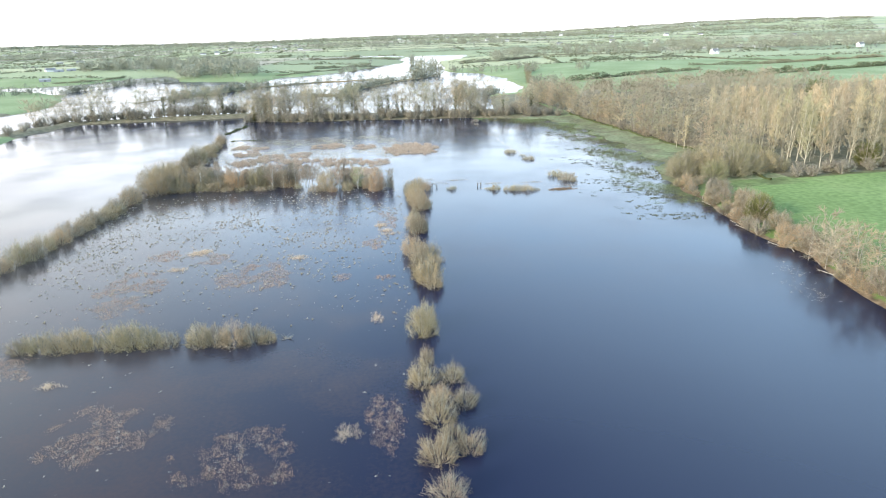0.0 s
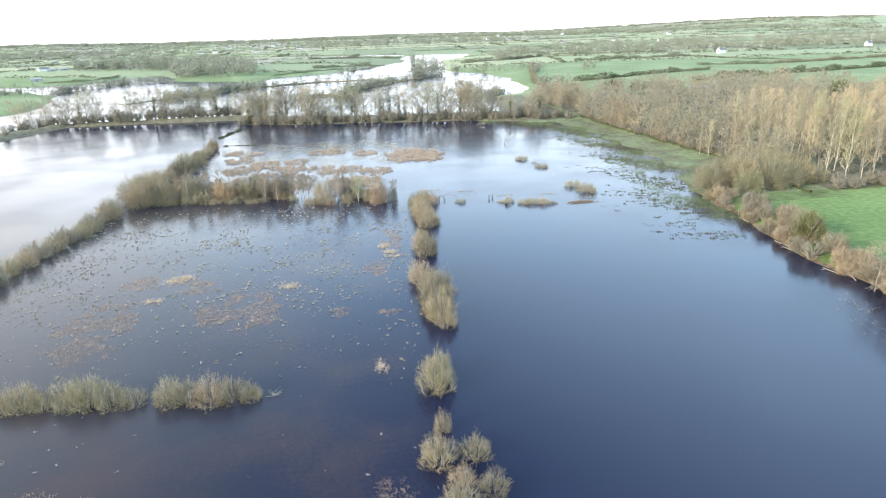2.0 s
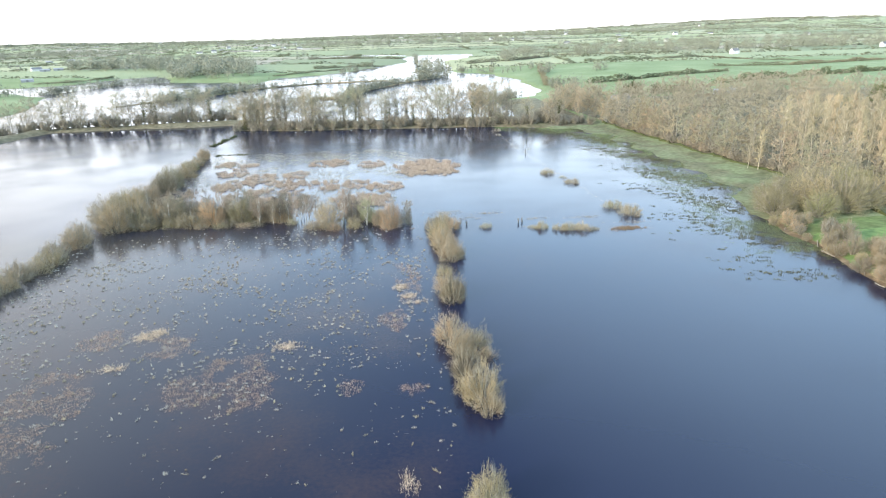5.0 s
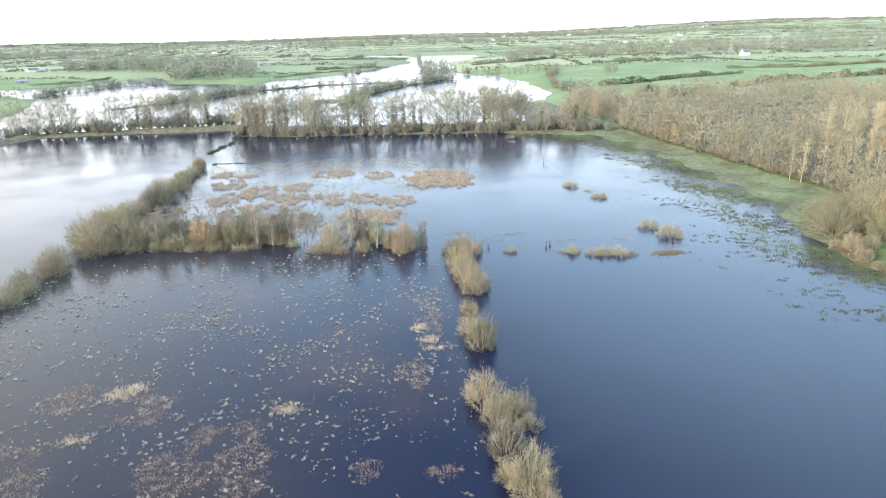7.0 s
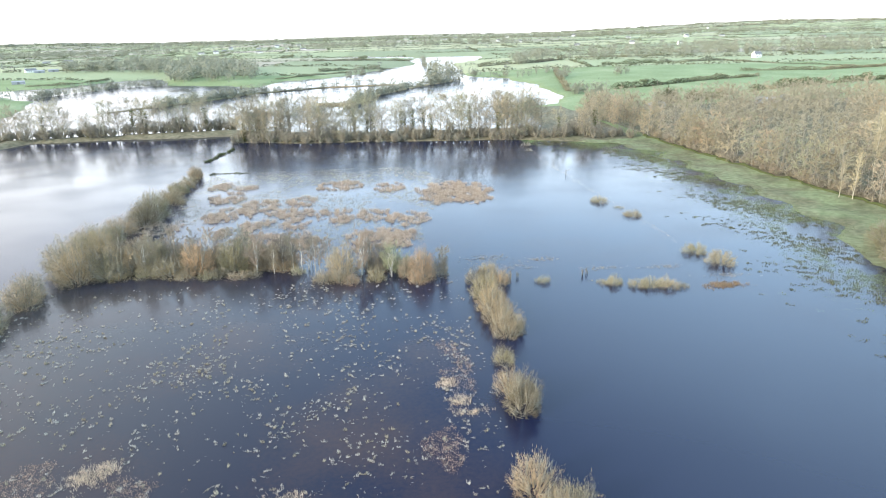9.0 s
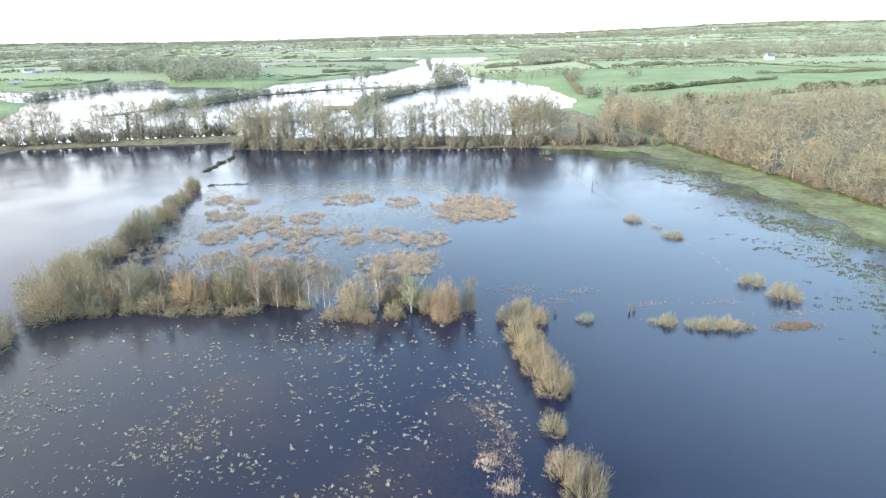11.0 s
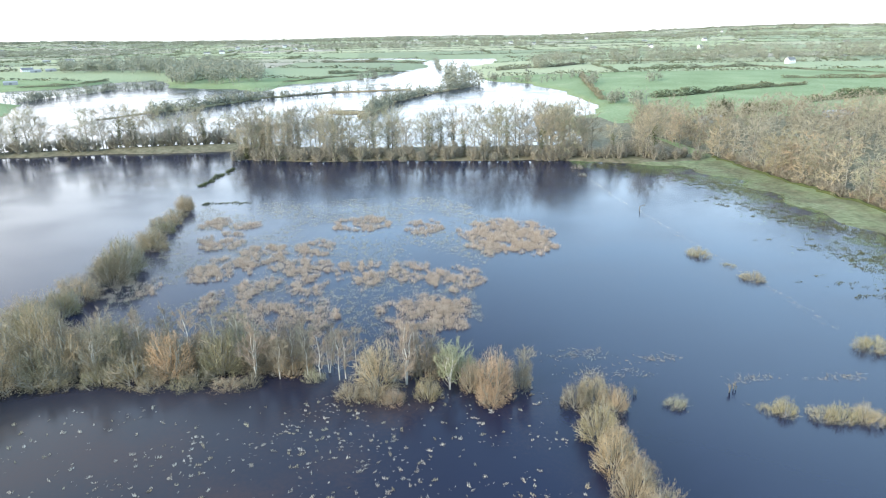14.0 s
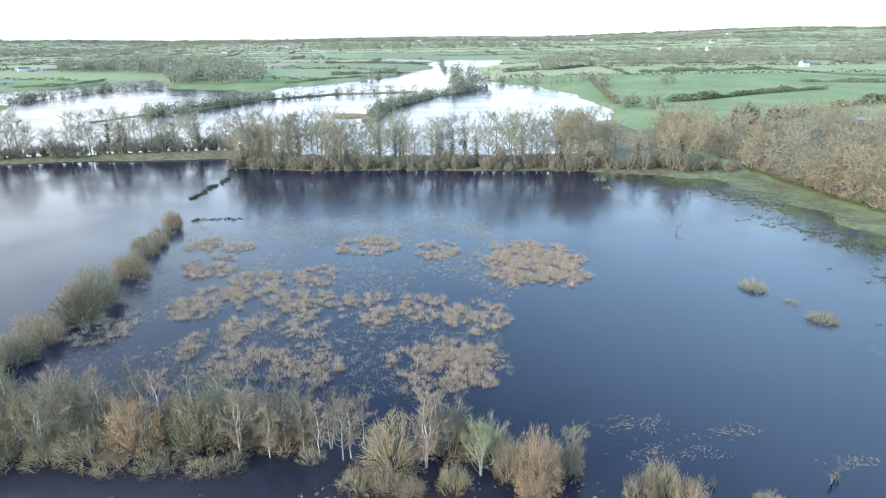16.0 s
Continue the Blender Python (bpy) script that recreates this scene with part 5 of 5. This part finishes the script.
# ---- houses and sheds far off ----
def box(bm, x0, x1, y0, y1, z0, z1):
    q = [bm.verts.new((x, y, z)) for z in (z0, z1) for y in (y0, y1) for x in (x0, x1)]
    for f in ((0, 2, 3, 1), (4, 5, 7, 6), (0, 1, 5, 4), (2, 6, 7, 3), (0, 4, 6, 2), (1, 3, 7, 5)):
        bm.faces.new([q[k] for k in f])


def bm_mesh(name, bm, mat):
    me = bpy.data.meshes.new(name)
    bm.to_mesh(me)
    bm.free()
    me.materials.append(mat)
    return me


def house_proto(name, wid, dep, wall, roof, mat, roof_mat, windows):
    root = new(name)

    def part(pname, bm, m, parent):
        ob = new(pname, bm_mesh(pname, bm, m))
        ob.parent = parent
        return ob

    bm = bmesh.new()
    a, b = wid / 2, dep / 2
    box(bm, -a, a, -b, b, -0.6, wall)
    for x in (-a, a):
        bm.faces.new([bm.verts.new(p) for p in ((x, -b, wall), (x, b, wall), (x, 0, wall + roof))])
    body = part("wall", bm, mat, root)
    bm = bmesh.new()
    o, e = 0.35, 0.22
    for sgn in (-1, 1):
        lo, hi = (sgn * (b + o), wall - o * roof / b), (0, wall + roof)
        q = [bm.verts.new((x, y, z + k)) for k in (0.02, e) for x in (-a - o, a + o) for y, z in (lo, hi)]
        for f in ((0, 1, 3, 2), (4, 6, 7, 5), (0, 2, 6, 4), (1, 5, 7, 3), (0, 4, 5, 1), (2, 3, 7, 6)):
            bm.faces.new([q[k] for k in f])
    top = part("roof", bm, roof_mat, root)
    if windows:
        for x in (-a + 0.6, a - 1.4):
            bm = bmesh.new()
            box(bm, x, x + 0.8, -0.4, 0.4, wall + roof - 0.5, wall + roof + 1.1)
            part("chimney", bm, mat, top)
        for z in (0.9, 3.6):
            if z + 1.2 > wall:
                continue
            for k in range(windows):
                x = -a + wid * (k + 0.5) / windows
                bm = bmesh.new()
                box(bm, x - 0.5, x + 0.5, -b - 0.03, -b + 0.05, z, z + 1.2)
                part("window", bm, GLASS_DARK, body)
    else:
        bm = bmesh.new()
        box(bm, -1.8, 1.8, -b - 0.04, -b + 0.05, -0.5, wall * 0.85)
        part("door", bm, SLATE, body)
    return root


FARMHOUSE = house_proto("farmhouse", 13, 7.5, 5.4, 3.0, RENDERED, SLATE, 4)
BUNGALOW = house_proto("bungalow", 15, 8, 2.9, 2.6, RENDERED, SLATE, 5)
SHED = house_proto("farm_shed", 19, 9, 3.8, 1.6, STEEL, STEEL, 0)
for proto, x, y, turn in ((FARMHOUSE, 392, 746, 0.3), (FARMHOUSE, 640, 838, 0.3), (FARMHOUSE, 303, 1509, 0.1), (BUNGALOW, 353, 1259, -0.2), (FARMHOUSE, 517, 1203, 0.5), (SHED, -352, 806, 0.5), (SHED, -344, 820, 0.4), (SHED, -303, 662, 0.4),
                          (BUNGALOW, -368, 822, 0.7), (SHED, -467, 1078, 0.3), (BUNGALOW, -440, 1085, 0.2), (BUNGALOW, -330, 1390, 0.1), (FARMHOUSE, -305, 1400, 0.3), (BUNGALOW, -215, 1340, -0.1),
                          (SHED, -265, 1640, 0.2), (FARMHOUSE, -235, 1720, 0.4), (BUNGALOW, -150, 1480, 0.0), (SHED, 123, 366, 0.4), (SHED, 178, 366, -0.3), (SHED, 188, 372, 0.2)):
    o = put(proto, x, y, height(x, y), 0.5 if proto is SHED else 0.7, turn)
    tagged(o, {"farmhouse": "white two-storey farmhouse with a slate roof", "bungalow": "white low bungalow with a slate roof"}.get(o.name.split(".")[0], "pale steel farm shed with a shallow roof"), "house" if proto is not SHED else "shed", "farm buildings")
for i in range(34):
    y = random.uniform(1250, 3300)
    x = y * random.uniform(-0.55, 0.75)
    o = put(random.choice((FARMHOUSE, BUNGALOW, BUNGALOW)), x, y, height(x, y), 0.7, random.uniform(-0.8, 0.8))
    tagged(o, "small white country house among distant hedges", "house", "distant houses")
for o in (FARMHOUSE, BUNGALOW, SHED):
    discard(o)

# low dark ditch bank along the foot of the wood
hv, hf = [], []
ys = np.arange(150, 300, 2.0)
hedge_strip(hv, hf, np.c_[wood_edge(ys) - 0.6 + rng.normal(0, 0.35, len(ys)), ys], 0.55, 0.4, rng, 0)
tagged(new("ditch_bank", tri_mesh("ditch_bank", np.concatenate(hv), np.concatenate(hf), GORSE)), "low dark ditch bank along the wood's foot", "bank", kind="structure")
for o in (*EVER, *WIL, *YEL, LICHENED, LICHENBUSH, GREYSAP, PURPLE, *ALD, *OSI, *OLV, *BIG, *SALLOW, *IVYB, *BIRCH, *ASHES, *UNDER, *POPS, *WOODS, *WOODS2):
    discard(o)
